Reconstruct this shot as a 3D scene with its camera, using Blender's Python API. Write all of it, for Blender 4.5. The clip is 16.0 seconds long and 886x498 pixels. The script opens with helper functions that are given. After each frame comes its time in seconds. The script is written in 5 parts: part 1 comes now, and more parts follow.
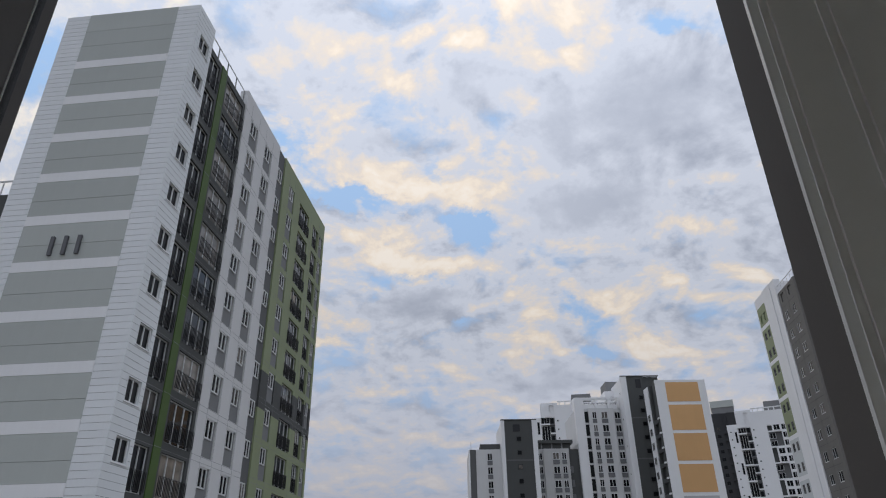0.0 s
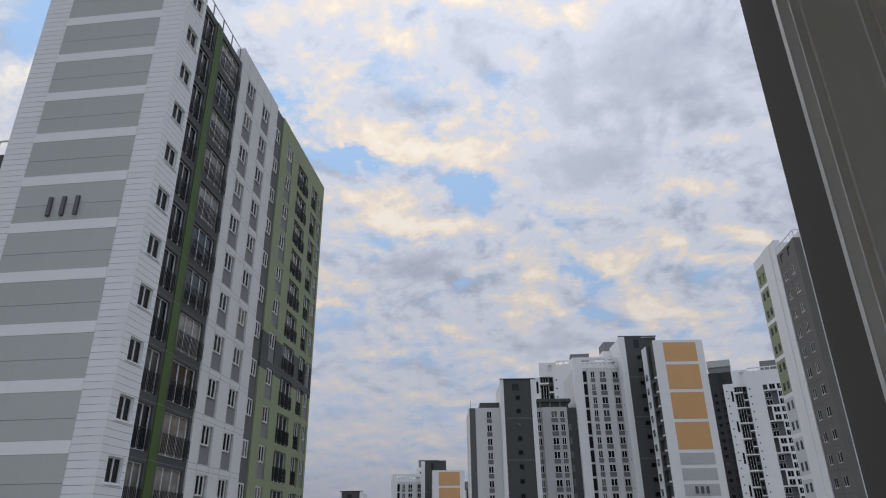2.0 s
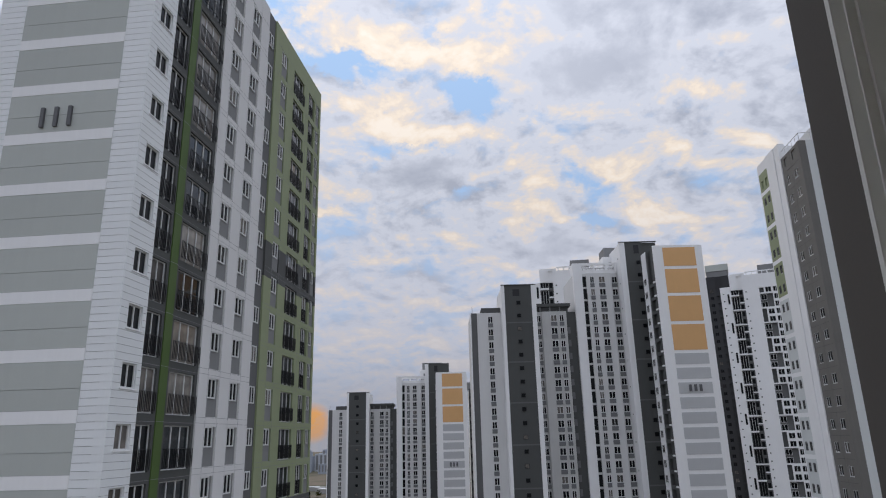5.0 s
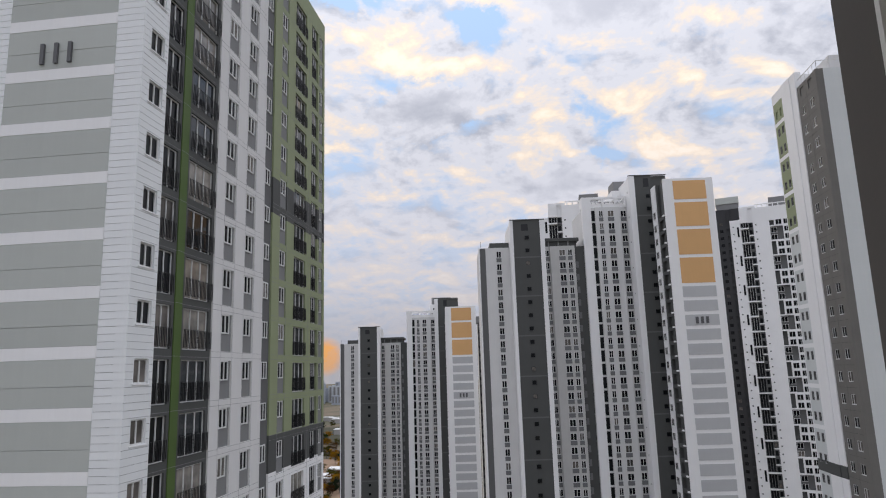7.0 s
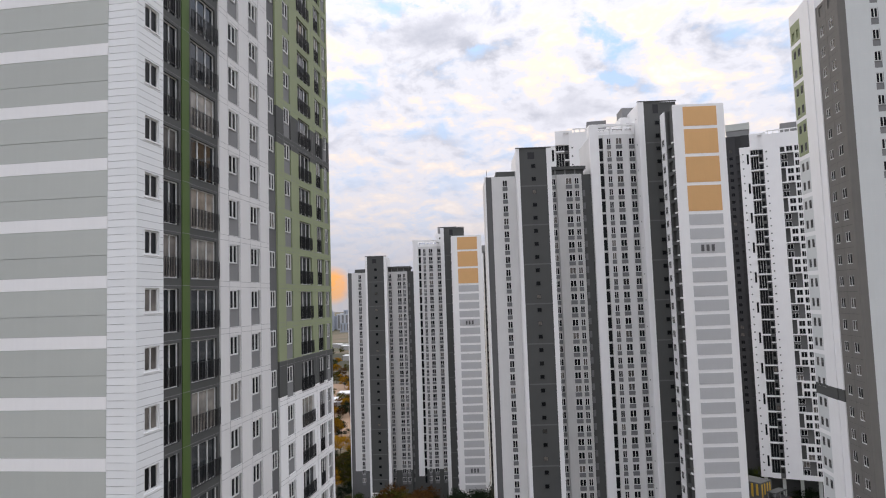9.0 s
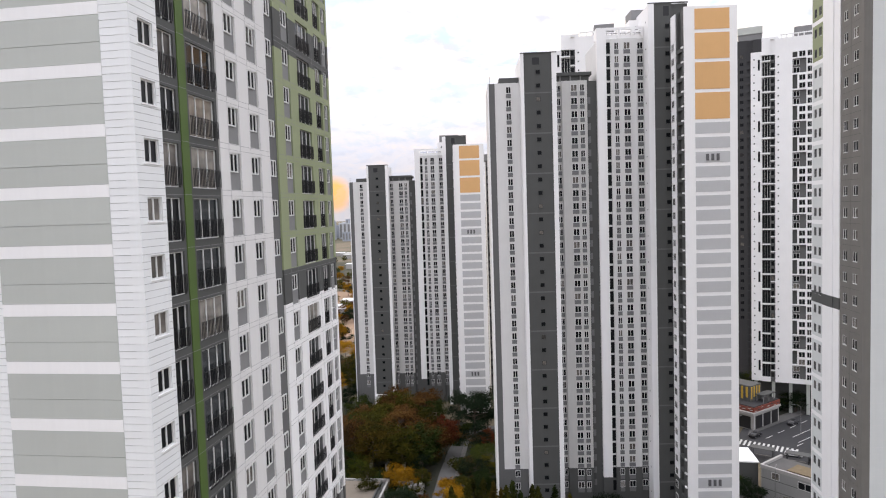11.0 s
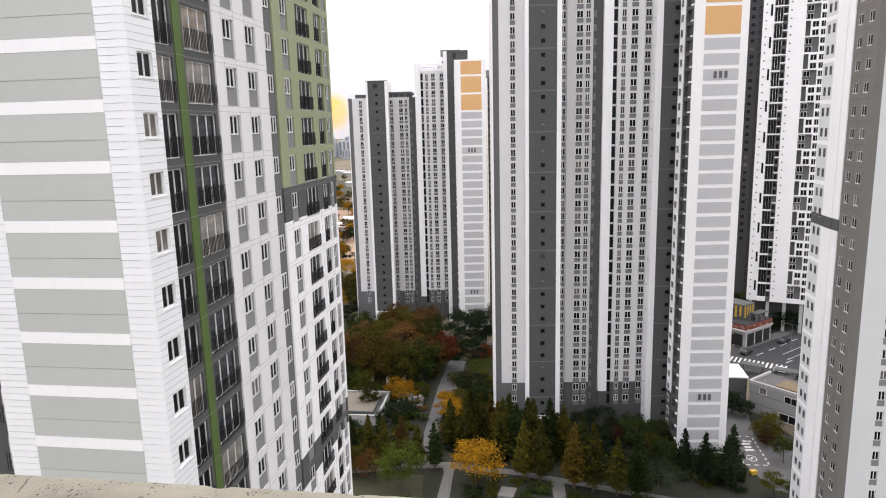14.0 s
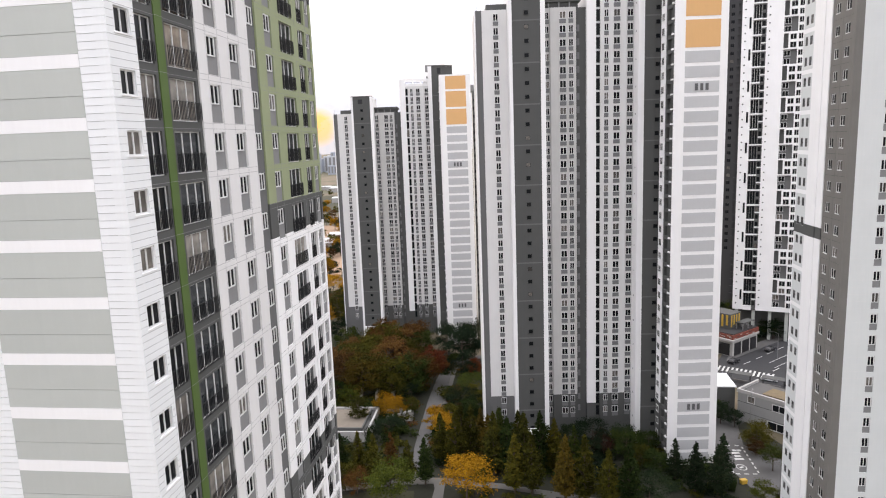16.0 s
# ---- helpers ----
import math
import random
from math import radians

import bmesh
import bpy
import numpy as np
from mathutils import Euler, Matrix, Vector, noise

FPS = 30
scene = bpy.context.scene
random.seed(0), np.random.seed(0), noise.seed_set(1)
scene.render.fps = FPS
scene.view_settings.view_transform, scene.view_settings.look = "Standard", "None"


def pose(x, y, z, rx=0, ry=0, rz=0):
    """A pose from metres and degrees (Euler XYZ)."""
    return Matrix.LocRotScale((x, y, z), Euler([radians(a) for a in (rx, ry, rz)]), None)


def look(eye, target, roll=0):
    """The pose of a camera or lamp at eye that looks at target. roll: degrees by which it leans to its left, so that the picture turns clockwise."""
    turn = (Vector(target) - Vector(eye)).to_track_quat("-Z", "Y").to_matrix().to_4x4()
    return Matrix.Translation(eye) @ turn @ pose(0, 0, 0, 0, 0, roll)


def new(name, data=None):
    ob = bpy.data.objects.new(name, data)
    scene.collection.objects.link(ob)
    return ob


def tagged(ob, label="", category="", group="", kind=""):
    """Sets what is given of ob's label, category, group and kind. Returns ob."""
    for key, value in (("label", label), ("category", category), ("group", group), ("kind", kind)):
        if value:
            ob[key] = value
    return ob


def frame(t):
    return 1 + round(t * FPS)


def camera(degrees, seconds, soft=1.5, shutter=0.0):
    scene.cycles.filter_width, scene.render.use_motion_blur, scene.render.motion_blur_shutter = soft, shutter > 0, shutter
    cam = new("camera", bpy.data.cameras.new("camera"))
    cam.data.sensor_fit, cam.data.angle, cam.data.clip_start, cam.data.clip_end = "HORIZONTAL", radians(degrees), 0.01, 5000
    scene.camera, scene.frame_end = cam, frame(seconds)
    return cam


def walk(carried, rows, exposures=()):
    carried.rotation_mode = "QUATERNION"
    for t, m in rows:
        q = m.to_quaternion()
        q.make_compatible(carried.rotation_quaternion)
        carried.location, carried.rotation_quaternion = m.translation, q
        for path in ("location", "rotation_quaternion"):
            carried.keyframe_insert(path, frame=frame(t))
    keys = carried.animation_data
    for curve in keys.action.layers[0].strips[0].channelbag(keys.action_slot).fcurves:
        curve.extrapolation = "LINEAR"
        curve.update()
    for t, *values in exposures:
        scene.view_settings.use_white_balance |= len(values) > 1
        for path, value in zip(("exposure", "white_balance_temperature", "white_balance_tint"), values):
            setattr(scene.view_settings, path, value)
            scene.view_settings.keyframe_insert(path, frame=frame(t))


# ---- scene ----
EYE = 70.14
cam = camera(67.8, 16.0, soft=1.1)
# seconds, drift towards the window and sideways, yaw, pitch, roll
PATH = [
    (0, -0.012, -0.005, -0.58, 27.38, -0.86),
    (0.5, -0.012, -0.005, -0.58, 27, -0.88),
    (1, -0.01, -0.005, -0.54, 26.32, -0.87),
    (1.5, 0.03, 0.008, -0.51, 25.27, -0.81),
    (2, 0.06, 0.017, -0.51, 24.02, -0.81),
    (2.5, 0.064, 0.018, -0.56, 22.63, -0.81),
    (3, 0.068, 0.02, -0.62, 21.3, -0.87),
    (3.5, 0.078, 0.025, -0.68, 19.98, -0.92),
    (6, 0.08, 0.009, 0.17, 13.3, -1.76),
    (6.5, 0.085, 0.008, 0.42, 11.86, -1.74),
    (7, 0.09, 0.007, 0.64, 10.49, -1.72),
    (7.5, 0.098, 0.005, 0.85, 9.09, -1.71),
    (8, 0.108, 0.005, 1.03, 7.74, -1.74),
    (8.5, 0.115, 0.009, 1.2, 6.2, -1.82),
    (9, 0.14, 0.003, 1.35, 4.37, -1.9),
    (9.5, 0.15, -0.06, 1.48, 2.4, -1.94),
    (12, 0.15, -0.06, 1.93, -6.73, -1.65),
    (12.5, 0.15, -0.06, 2.04, -8.04, -1.52),
    (13, 0.15, -0.06, 2.12, -9.28, -1.41),
    (13.5, 0.15, -0.06, 2.08, -10.02, -1.38),
    (14, 0.15, -0.06, 1.95, -10.51, -1.48),
    (14.5, 0.15, -0.06, 1.59, -10.23, -1.68),
    (15, 0.15, -0.06, 1.23, -9.99, -1.93),
    (15.5, 0.15, -0.06, 0.94, -9.62, -2.05),
    (16, 0.15, -0.06, 0.79, -9.33, -2.14),
]


def aim(drift, aside, yaw, pitch, roll):
    y, p = radians(yaw), radians(pitch)
    eye = (0.115 * drift + 0.993 * aside, 0.993 * drift - 0.115 * aside, EYE)
    way = (-math.sin(y) * math.cos(p), math.cos(y) * math.cos(p), math.sin(p))
    return look(eye, Vector(eye) + Vector(way), roll)


walk(cam, [(t, aim(*row)) for t, *row in PATH],
     [(0, -0.24, 6300, 8), (3.5, -0.13, 6300, 8), (6, 0.08, 6500, 10), (7, 0.24, 6700, 10), (9, 0.57, 6850, 11), (12, 1.23, 7100, 12), (13, 1.33, 7150, 12), (16, 1.33, 7150, 12)])

# ---- sky and light ----
SUN_AZ, SUN_EL = -14.0, 6.0


def nd(tree, kind, **sets):
    n = tree.nodes.new(kind)
    for k, v in sets.items():
        n.inputs[k].default_value = v
    return n


def mth(tree, op, a, b=None, clamp=False):
    n = tree.nodes.new("ShaderNodeMath")
    n.operation, n.use_clamp = op, clamp
    for i, v in enumerate((a, b)):
        if v is None:
            continue
        if isinstance(v, (int, float)):
            n.inputs[i].default_value = v
        else:
            tree.links.new(v, n.inputs[i])
    return n.outputs[0]


def ramp(tree, fac, stops):
    n = tree.nodes.new("ShaderNodeValToRGB")
    e = n.color_ramp.elements
    while len(e) < len(stops):
        e.new(0.5)
    for el, (p, c) in zip(e, stops):
        el.position = p
        el.color = (*c, 1) if isinstance(c, tuple) else (c, c, c, 1)
    tree.links.new(fac, n.inputs[0])
    return n.outputs[0]


def mixc(tree, fac, a, b, blend="MIX"):
    n = tree.nodes.new("ShaderNodeMix")
    n.data_type, n.blend_type = "RGBA", blend
    for sock, v in ((n.inputs[0], fac), (n.inputs[6], a), (n.inputs[7], b)):
        if isinstance(v, (int, float)):
            sock.default_value = v
        elif isinstance(v, tuple):
            sock.default_value = (*v, 1)
        else:
            tree.links.new(v, sock)
    return n.outputs[2]


def noise_of(tree, vec, scale, detail=4.0, rough=0.55, distort=0.0):
    n = nd(tree, "ShaderNodeTexNoise", Scale=scale, Detail=detail, Roughness=rough, Distortion=distort)
    if vec is not None:
        tree.links.new(vec, n.inputs["Vector"])
    return n.outputs[0]


def make_world():
    w = bpy.data.worlds.new("sky")
    scene.world = w
    w.use_nodes = True
    t = w.node_tree
    t.nodes.clear()
    sky = t.nodes.new("ShaderNodeTexSky")
    sky.sky_type, sky.sun_disc = "NISHITA", False
    sky.sun_elevation, sky.sun_rotation = radians(SUN_EL + 12), radians(SUN_AZ)
    sky.altitude, sky.air_density, sky.dust_density = 50, 1.0, 1.0
    co = t.nodes.new("ShaderNodeTexCoord")
    sep = t.nodes.new("ShaderNodeSeparateXYZ")
    t.links.new(co.outputs["Generated"], sep.inputs[0])
    x, y, z = sep.outputs
    zc = mth(t, "MAXIMUM", z, 0.0)
    den = mth(t, "ADD", zc, 0.34)
    comb = t.nodes.new("ShaderNodeCombineXYZ")
    t.links.new(mth(t, "DIVIDE", x, den), comb.inputs[0])
    t.links.new(mth(t, "DIVIDE", y, den), comb.inputs[1])
    p = comb.outputs[0]
    off = t.nodes.new("ShaderNodeVectorMath")
    off.operation = "ADD"
    off.inputs[1].default_value = CLOUD_SHIFT
    t.links.new(p, off.inputs[0])
    q = off.outputs[0]

    def mass(az, el, wide):
        d = t.nodes.new("ShaderNodeVectorMath")
        d.operation = "DISTANCE"
        a, e = radians(az), radians(el)
        d.inputs[1].default_value = (math.sin(a) * math.cos(e), math.cos(a) * math.cos(e), math.sin(e))
        t.links.new(co.outputs["Generated"], d.inputs[0])
        n = mth(t, "DIVIDE", d.outputs["Value"], wide)
        return mth(t, "SUBTRACT", 1.0, n, clamp=True)

    # view-plane angles towards the sunset side, with ragged outlines for the cloud masses
    yc = mth(t, "MAXIMUM", y, 0.04)
    flat = t.nodes.new("ShaderNodeCombineXYZ")
    t.links.new(mth(t, "MULTIPLY", mth(t, "DIVIDE", x, yc), 57.3), flat.inputs[0])
    t.links.new(mth(t, "MULTIPLY", mth(t, "DIVIDE", z, yc), 57.3), flat.inputs[1])
    ragged = flat.outputs[0]
    for scale, reach in ((0.16, 7.0), (0.55, 2.6)):
        wob = nd(t, "ShaderNodeTexNoise", Scale=scale, Detail=6.0, Roughness=0.62)
        t.links.new(flat.outputs[0], wob.inputs["Vector"])
        move = t.nodes.new("ShaderNodeVectorMath")
        move.operation = "MULTIPLY_ADD"
        move.inputs[1].default_value = (reach, reach, 0)
        t.links.new(wob.outputs["Color"], move.inputs[0])
        t.links.new(ragged, move.inputs[2])
        mid_ = t.nodes.new("ShaderNodeVectorMath")
        mid_.operation = "SUBTRACT"
        mid_.inputs[1].default_value = (reach / 2, reach / 2, 0)
        t.links.new(move.outputs[0], mid_.inputs[0])
        ragged = mid_.outputs[0]

    def masses(rows):
        total = None
        for u, v, wide, high, lean, much in rows:
            mp = t.nodes.new("ShaderNodeMapping")
            mp.vector_type = "TEXTURE"
            mp.inputs["Location"].default_value = (u, v, 0)
            mp.inputs["Rotation"].default_value = (0, 0, radians(lean))
            mp.inputs["Scale"].default_value = (wide, high, 1)
            t.links.new(ragged, mp.inputs[0])
            ln = t.nodes.new("ShaderNodeVectorMath")
            ln.operation = "LENGTH"
            t.links.new(mp.outputs[0], ln.inputs[0])
            k = mth(t, "MULTIPLY", mth(t, "SUBTRACT", 1.25, ln.outputs["Value"], clamp=True), much)
            total = k if total is None else mth(t, "MAXIMUM", total, k)
        return total

    gaps = masses(GAPS)
    billow = masses(BILLOWS)
    grey = masses(GREYS)
    shift = t.nodes.new("ShaderNodeVectorMath")
    shift.operation = "ADD"
    shift.inputs[1].default_value = (-0.012, 0.034, 0.0)
    t.links.new(q, shift.inputs[0])
    q2 = shift.outputs[0]
    big = noise_of(t, q, 0.8, 3, 0.5, 0.2)
    mid, mid2 = noise_of(t, q, 6.2, 9, 0.56, 0.3), noise_of(t, q2, 6.2, 9, 0.56, 0.3)
    fine, fine2 = noise_of(t, q, 19.0, 7, 0.6, 0.2), noise_of(t, q2, 19.0, 7, 0.6, 0.2)
    soft = noise_of(t, q, 1.5, 5, 0.5, 0.3)
    body = mth(t, "ADD", mth(t, "MULTIPLY", mid, 0.62), mth(t, "MULTIPLY", fine, 0.30))
    body = mth(t, "ADD", body, mth(t, "MULTIPLY", big, 0.16))
    body = mth(t, "ADD", body, mth(t, "MULTIPLY", billow, 0.16))
    body = mth(t, "ADD", body, mth(t, "MULTIPLY", grey, 0.36))
    body = mth(t, "SUBTRACT", mth(t, "ADD", body, 0.075), mth(t, "MULTIPLY", gaps, 0.22))
    cover = ramp(t, body, [(0.455, 0.0), (0.51, 0.5), (0.59, 1.0)])
    # sides of the puffs that face the low sun are lit cream to peach, the rest is lavender grey
    edge = mth(t, "ADD", mth(t, "MULTIPLY", mth(t, "SUBTRACT", mid, mid2), 1.0), mth(t, "MULTIPLY", mth(t, "SUBTRACT", fine, fine2), 0.30))
    calm = mth(t, "SUBTRACT", 1.0, mth(t, "MULTIPLY", grey, 0.9, clamp=True))
    edge = mth(t, "MULTIPLY", edge, calm)
    tone = mth(t, "ADD", edge, mth(t, "MULTIPLY", soft, 0.34))
    tone = mth(t, "ADD", tone, mth(t, "MULTIPLY", mth(t, "MULTIPLY", mth(t, "SUBTRACT", mid, 0.5), calm), 0.30))
    tone = mth(t, "ADD", tone, mth(t, "MULTIPLY", billow, 0.155))
    tone = mth(t, "SUBTRACT", mth(t, "ADD", tone, 0.315), mth(t, "MULTIPLY", grey, 0.15))
    warm = mth(t, "MULTIPLY", mass(2, 26, 0.70), 2.2, clamp=True)
    lit = mixc(t, warm, (0.98, 0.99, 1.04), (1.15, 0.965, 0.79))
    body_tone = mixc(t, warm, (0.80, 0.84, 0.97), (0.83, 0.86, 0.98))
    cloud = mixc(t, ramp(t, tone, [(0.28, 0.0), (0.46, 1.0)]), (0.55, 0.585, 0.70), body_tone)
    cloud = mixc(t, ramp(t, tone, [(0.50, 0.0), (0.57, 0.5), (0.66, 1.0)]), cloud, lit)
    cloud = mixc(t, ramp(t, tone, [(0.61, 0.0), (0.74, 0.8)]), cloud, (1.27, 1.15, 1.04))
    low = ramp(t, z, [(0.06, 1.0), (0.17, 0.7), (0.34, 0.0)])
    cloud = mixc(t, mth(t, "MULTIPLY", low, 0.75), cloud, (0.82, 0.84, 0.98))
    glow = mass(-10.9, 1.5, 0.030)
    cloud = mixc(t, mth(t, "MULTIPLY", glow, 2.0, clamp=True), cloud, (1.5, 0.76, 0.29))
    # the deck grows brighter towards the zenith
    rise = ramp(t, mth(t, "MULTIPLY", zc, 0.5), [(0.0, 0.20), (0.03, 0.24), (0.07, 0.305), (0.12, 0.345), (0.18, 0.37), (0.26, 0.43), (0.36, 0.51), (0.43, 0.68), (0.5, 0.82)])
    cloud = mixc(t, 1.0, cloud, rise, "MULTIPLY")
    bg_sky = nd(t, "ShaderNodeBackground", Strength=0.10)
    blue = mixc(t, 0.93, sky.outputs[0], (10.4, 15.0, 22.5))
    t.links.new(mixc(t, 1.0, blue, rise, "MULTIPLY"), bg_sky.inputs[0])
    bg_cloud = nd(t, "ShaderNodeBackground", Strength=2.0)
    t.links.new(cloud, bg_cloud.inputs[0])
    mix = t.nodes.new("ShaderNodeMixShader")
    t.links.new(mth(t, "MAXIMUM", cover, mth(t, "MULTIPLY", low, 0.85)), mix.inputs[0])
    t.links.new(bg_sky.outputs[0], mix.inputs[1])
    t.links.new(bg_cloud.outputs[0], mix.inputs[2])
    out = t.nodes.new("ShaderNodeOutputWorld")
    t.links.new(mix.outputs[0], out.inputs[0])


# cloud masses: sideways and upward angle, half width, half height, lean, amount
GAPS = [(-16.0, 43.5, 7.0, 2.6, -55, 1), (-8.0, 35.6, 6.5, 1.9, -14, 1), (0, 38, 1.4, 2.8, 10, 0.8), (3.0, 32.0, 3.6, 2.0, -8, 0.9),
        (-3.5, 26.4, 5.5, 1.1, -8, 0.7), (13.0, 23.6, 2.6, 2.4, 0, 0.9), (27.0, 59.8, 4.0, 2.5, 0, 0.7), (-45, 50, 5, 9, 0, 0.8), (13.5, 18.6, 2.6, 1.0, 0, 0.6)]
BILLOWS = [(-18, 52, 6.5, 4.5, 0, 0.8), (-11.5, 44, 7.0, 2.6, -18, 0.9), (-5.5, 38.6, 7.5, 2.6, -18, 1.1), (4.4, 36.5, 4.6, 3.6, -30, 0.9),
           (-4.5, 31.4, 7.0, 1.9, -5, 1), (0, 28.0, 7.0, 1.5, 8, 0.8), (9.8, 24.6, 3.4, 3.2, 0, 1.1), (18.0, 24.6, 6.0, 2.2, 8, 0.8),
           (8.0, 19.3, 3.4, 2.6, 40, 0.8), (18.5, 19.7, 4.5, 1.4, 0, 0.7), (-11.0, 22.5, 3.0, 1.4, 0, 0.7)]
GREYS = [(23.5, 47, 13, 9.5, 20, 0.9), (15.5, 35.0, 9.0, 4.0, 6, 1.05), (13.5, 45, 4.5, 8, 0, 0.8), (-1.0, 23.4, 5.0, 1.8, 0, 0.8), (9.8, 16.8, 5, 1.8, 0, 0.7), (-7.3, 42.6, 4.0, 1.0, 0, 0.8), (5, 51, 7, 5, 0, 0.5)]
CLOUD_SHIFT = (3.1, 1.7, 0.0)
make_world()
sun = new("sun", bpy.data.lights.new("sun", "SUN"))
sun.data.energy, sun.data.angle, sun.data.color = 0.6, radians(60), (1.0, 0.86, 0.70)
sun.matrix_world = look((0, 0, 0), (-math.sin(radians(SUN_AZ)), -math.cos(radians(SUN_AZ)), -math.tan(radians(SUN_EL + 8))))

# ---- materials ----
MATS = {}


def mat(name, color, rough=0.7, vary=0.12, scale=0.6, metal=0.0, bump=0.0, streak=0.0, rnd=0.0, grain=30.0):
    """A painted or mineral surface: broad stains, fine grain, rain streaks and a little relief."""
    if name in MATS:
        return MATS[name]
    m = bpy.data.materials.new(name)
    m.use_nodes = True
    t = m.node_tree
    b = t.nodes["Principled BSDF"]
    co = t.nodes.new("ShaderNodeTexCoord").outputs["Object"]
    broad = noise_of(t, co, scale, 5, 0.6)
    fine = noise_of(t, co, grain, 3, 0.6)
    k = mth(t, "ADD", mth(t, "MULTIPLY", broad, vary * 1.6), mth(t, "MULTIPLY", fine, vary * 0.8))
    k = mth(t, "ADD", k, 1.0 - vary * 1.2)
    if streak:
        mp = t.nodes.new("ShaderNodeMapping")
        mp.inputs["Scale"].default_value = (3.0, 3.0, 0.12)
        t.links.new(co, mp.inputs[0])
        s = noise_of(t, mp.outputs[0], 1.5, 4, 0.6)
        k = mth(t, "MULTIPLY", k, mth(t, "ADD", mth(t, "MULTIPLY", s, streak), 1.0 - streak * 0.5))
    if rnd:
        oi = t.nodes.new("ShaderNodeObjectInfo")
        k = mth(t, "MULTIPLY", k, mth(t, "ADD", mth(t, "MULTIPLY", oi.outputs["Random"], rnd), 1.0 - rnd * 0.5))
    t.links.new(mixc(t, 1.0, color, k, "MULTIPLY"), b.inputs["Base Color"])
    b.inputs["Roughness"].default_value, b.inputs["Metallic"].default_value = rough, metal
    if bump:
        bp = nd(t, "ShaderNodeBump", Strength=bump, Distance=0.02)
        t.links.new(fine, bp.inputs["Height"])
        t.links.new(bp.outputs[0], b.inputs["Normal"])
    MATS[name] = m
    return m


def glass_mat(name, dark, light, share):
    """Window glass seen from outside: dark rooms, some panes paler for blinds behind and for sky reflection put into
    the colour.
    """
    m = bpy.data.materials.new(name)
    m.use_nodes = True
    t = m.node_tree
    b = t.nodes["Principled BSDF"]
    oi = t.nodes.new("ShaderNodeObjectInfo")
    pick = ramp(t, oi.outputs["Random"], [(1 - share, 0.0), (min(1.0, 1 - share + 0.1), 1.0)])
    co = t.nodes.new("ShaderNodeTexCoord").outputs["Object"]
    n = noise_of(t, co, 1.3, 2, 0.5)
    t.links.new(mixc(t, mth(t, "MULTIPLY", pick, n), dark, light), b.inputs["Base Color"])
    b.inputs["Roughness"].default_value = 0.12
    b.inputs["IOR"].default_value = 1.4
    b.inputs["Specular IOR Level"].default_value = 0.14
    MATS[name] = m
    return m


WHITE = mat("white_cladding", (0.785, 0.80, 0.80), 0.6, 0.07, 0.3, streak=0.06, rnd=0.05)
WHITEP = mat("white_render", (0.83, 0.825, 0.82), 0.75, 0.07, 0.25, streak=0.08)
OFFW = mat("pale_grey_render", (0.645, 0.64, 0.63), 0.8, 0.10, 0.25, streak=0.12)
PALE = mat("light_grey_panel", (0.455, 0.475, 0.445), 0.7, 0.08, 0.3, streak=0.06, rnd=0.06)
MID = mat("mid_grey_paint", (0.21, 0.21, 0.21), 0.8, 0.12, 0.4, streak=0.1)
DARK = mat("charcoal_paint", (0.074, 0.076, 0.073), 0.8, 0.16, 0.3, streak=0.12)
STONE = mat("brown_grey_render", (0.155, 0.148, 0.135), 0.85, 0.18, 0.35, streak=0.2)
GREEN = mat("dark_green_paint", (0.066, 0.115, 0.022), 0.7, 0.1, 0.4, streak=0.08)
LIME = mat("light_green_paint", (0.265, 0.30, 0.172), 0.75, 0.09, 0.3, streak=0.08)
AMBER = mat("amber_paint", (0.68, 0.395, 0.17), 0.7, 0.07, 0.3, streak=0.06, rnd=0.06)
FRAME = mat("white_window_frame", (0.66, 0.66, 0.65), 0.45, 0.04)
BLACK = mat("black_metal", (0.02, 0.02, 0.022), 0.45, 0.2, metal=0.3)
# balcony panes: larger share of pale colour stands for reflected sky as well as blinds
GLASS_BRIGHT = glass_mat("balcony_glass", (0.02, 0.024, 0.026), (0.42, 0.38, 0.33), 0.42)
GLASS_BRIGHT.node_tree.nodes["Principled BSDF"].inputs["Specular IOR Level"].default_value = 0.5
GLASS_BRIGHT.node_tree.nodes["Principled BSDF"].inputs["Roughness"].default_value = 0.04
GLASS = glass_mat("window_glass", (0.012, 0.013, 0.014), (0.30, 0.27, 0.24), 0.18)
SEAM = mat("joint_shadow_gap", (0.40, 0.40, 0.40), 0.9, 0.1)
FIG = mat("grey_lettering", (0.10, 0.10, 0.105), 0.5, 0.1)
PALE_END = mat("pale_end_render", (0.61, 0.63, 0.62), 0.8, 0.08, 0.25, streak=0.08)
GREYW = mat("grey_white_render", (0.68, 0.67, 0.66), 0.8, 0.10, 0.25, streak=0.12)
CHAR2 = mat("dark_grey_paint", (0.12, 0.12, 0.12), 0.8, 0.14, 0.3, streak=0.12)
JOINT = mat("dark_joint", (0.24, 0.24, 0.24), 0.9, 0.1)
GREYPANEL = mat("warm_grey_render", (0.51, 0.505, 0.49), 0.8, 0.14, 0.3, streak=0.18)
PALE_GABLE = mat("cool_grey_panel", (0.475, 0.48, 0.485), 0.7, 0.08, 0.3, streak=0.06, rnd=0.06)
BLACKISH = mat("near_black_paint", (0.035, 0.035, 0.037), 0.8, 0.2, 0.3, streak=0.15)
LOUVRE = mat("louvre_grey", (0.15, 0.15, 0.155), 0.6, 0.15)

# ---- building kit ----


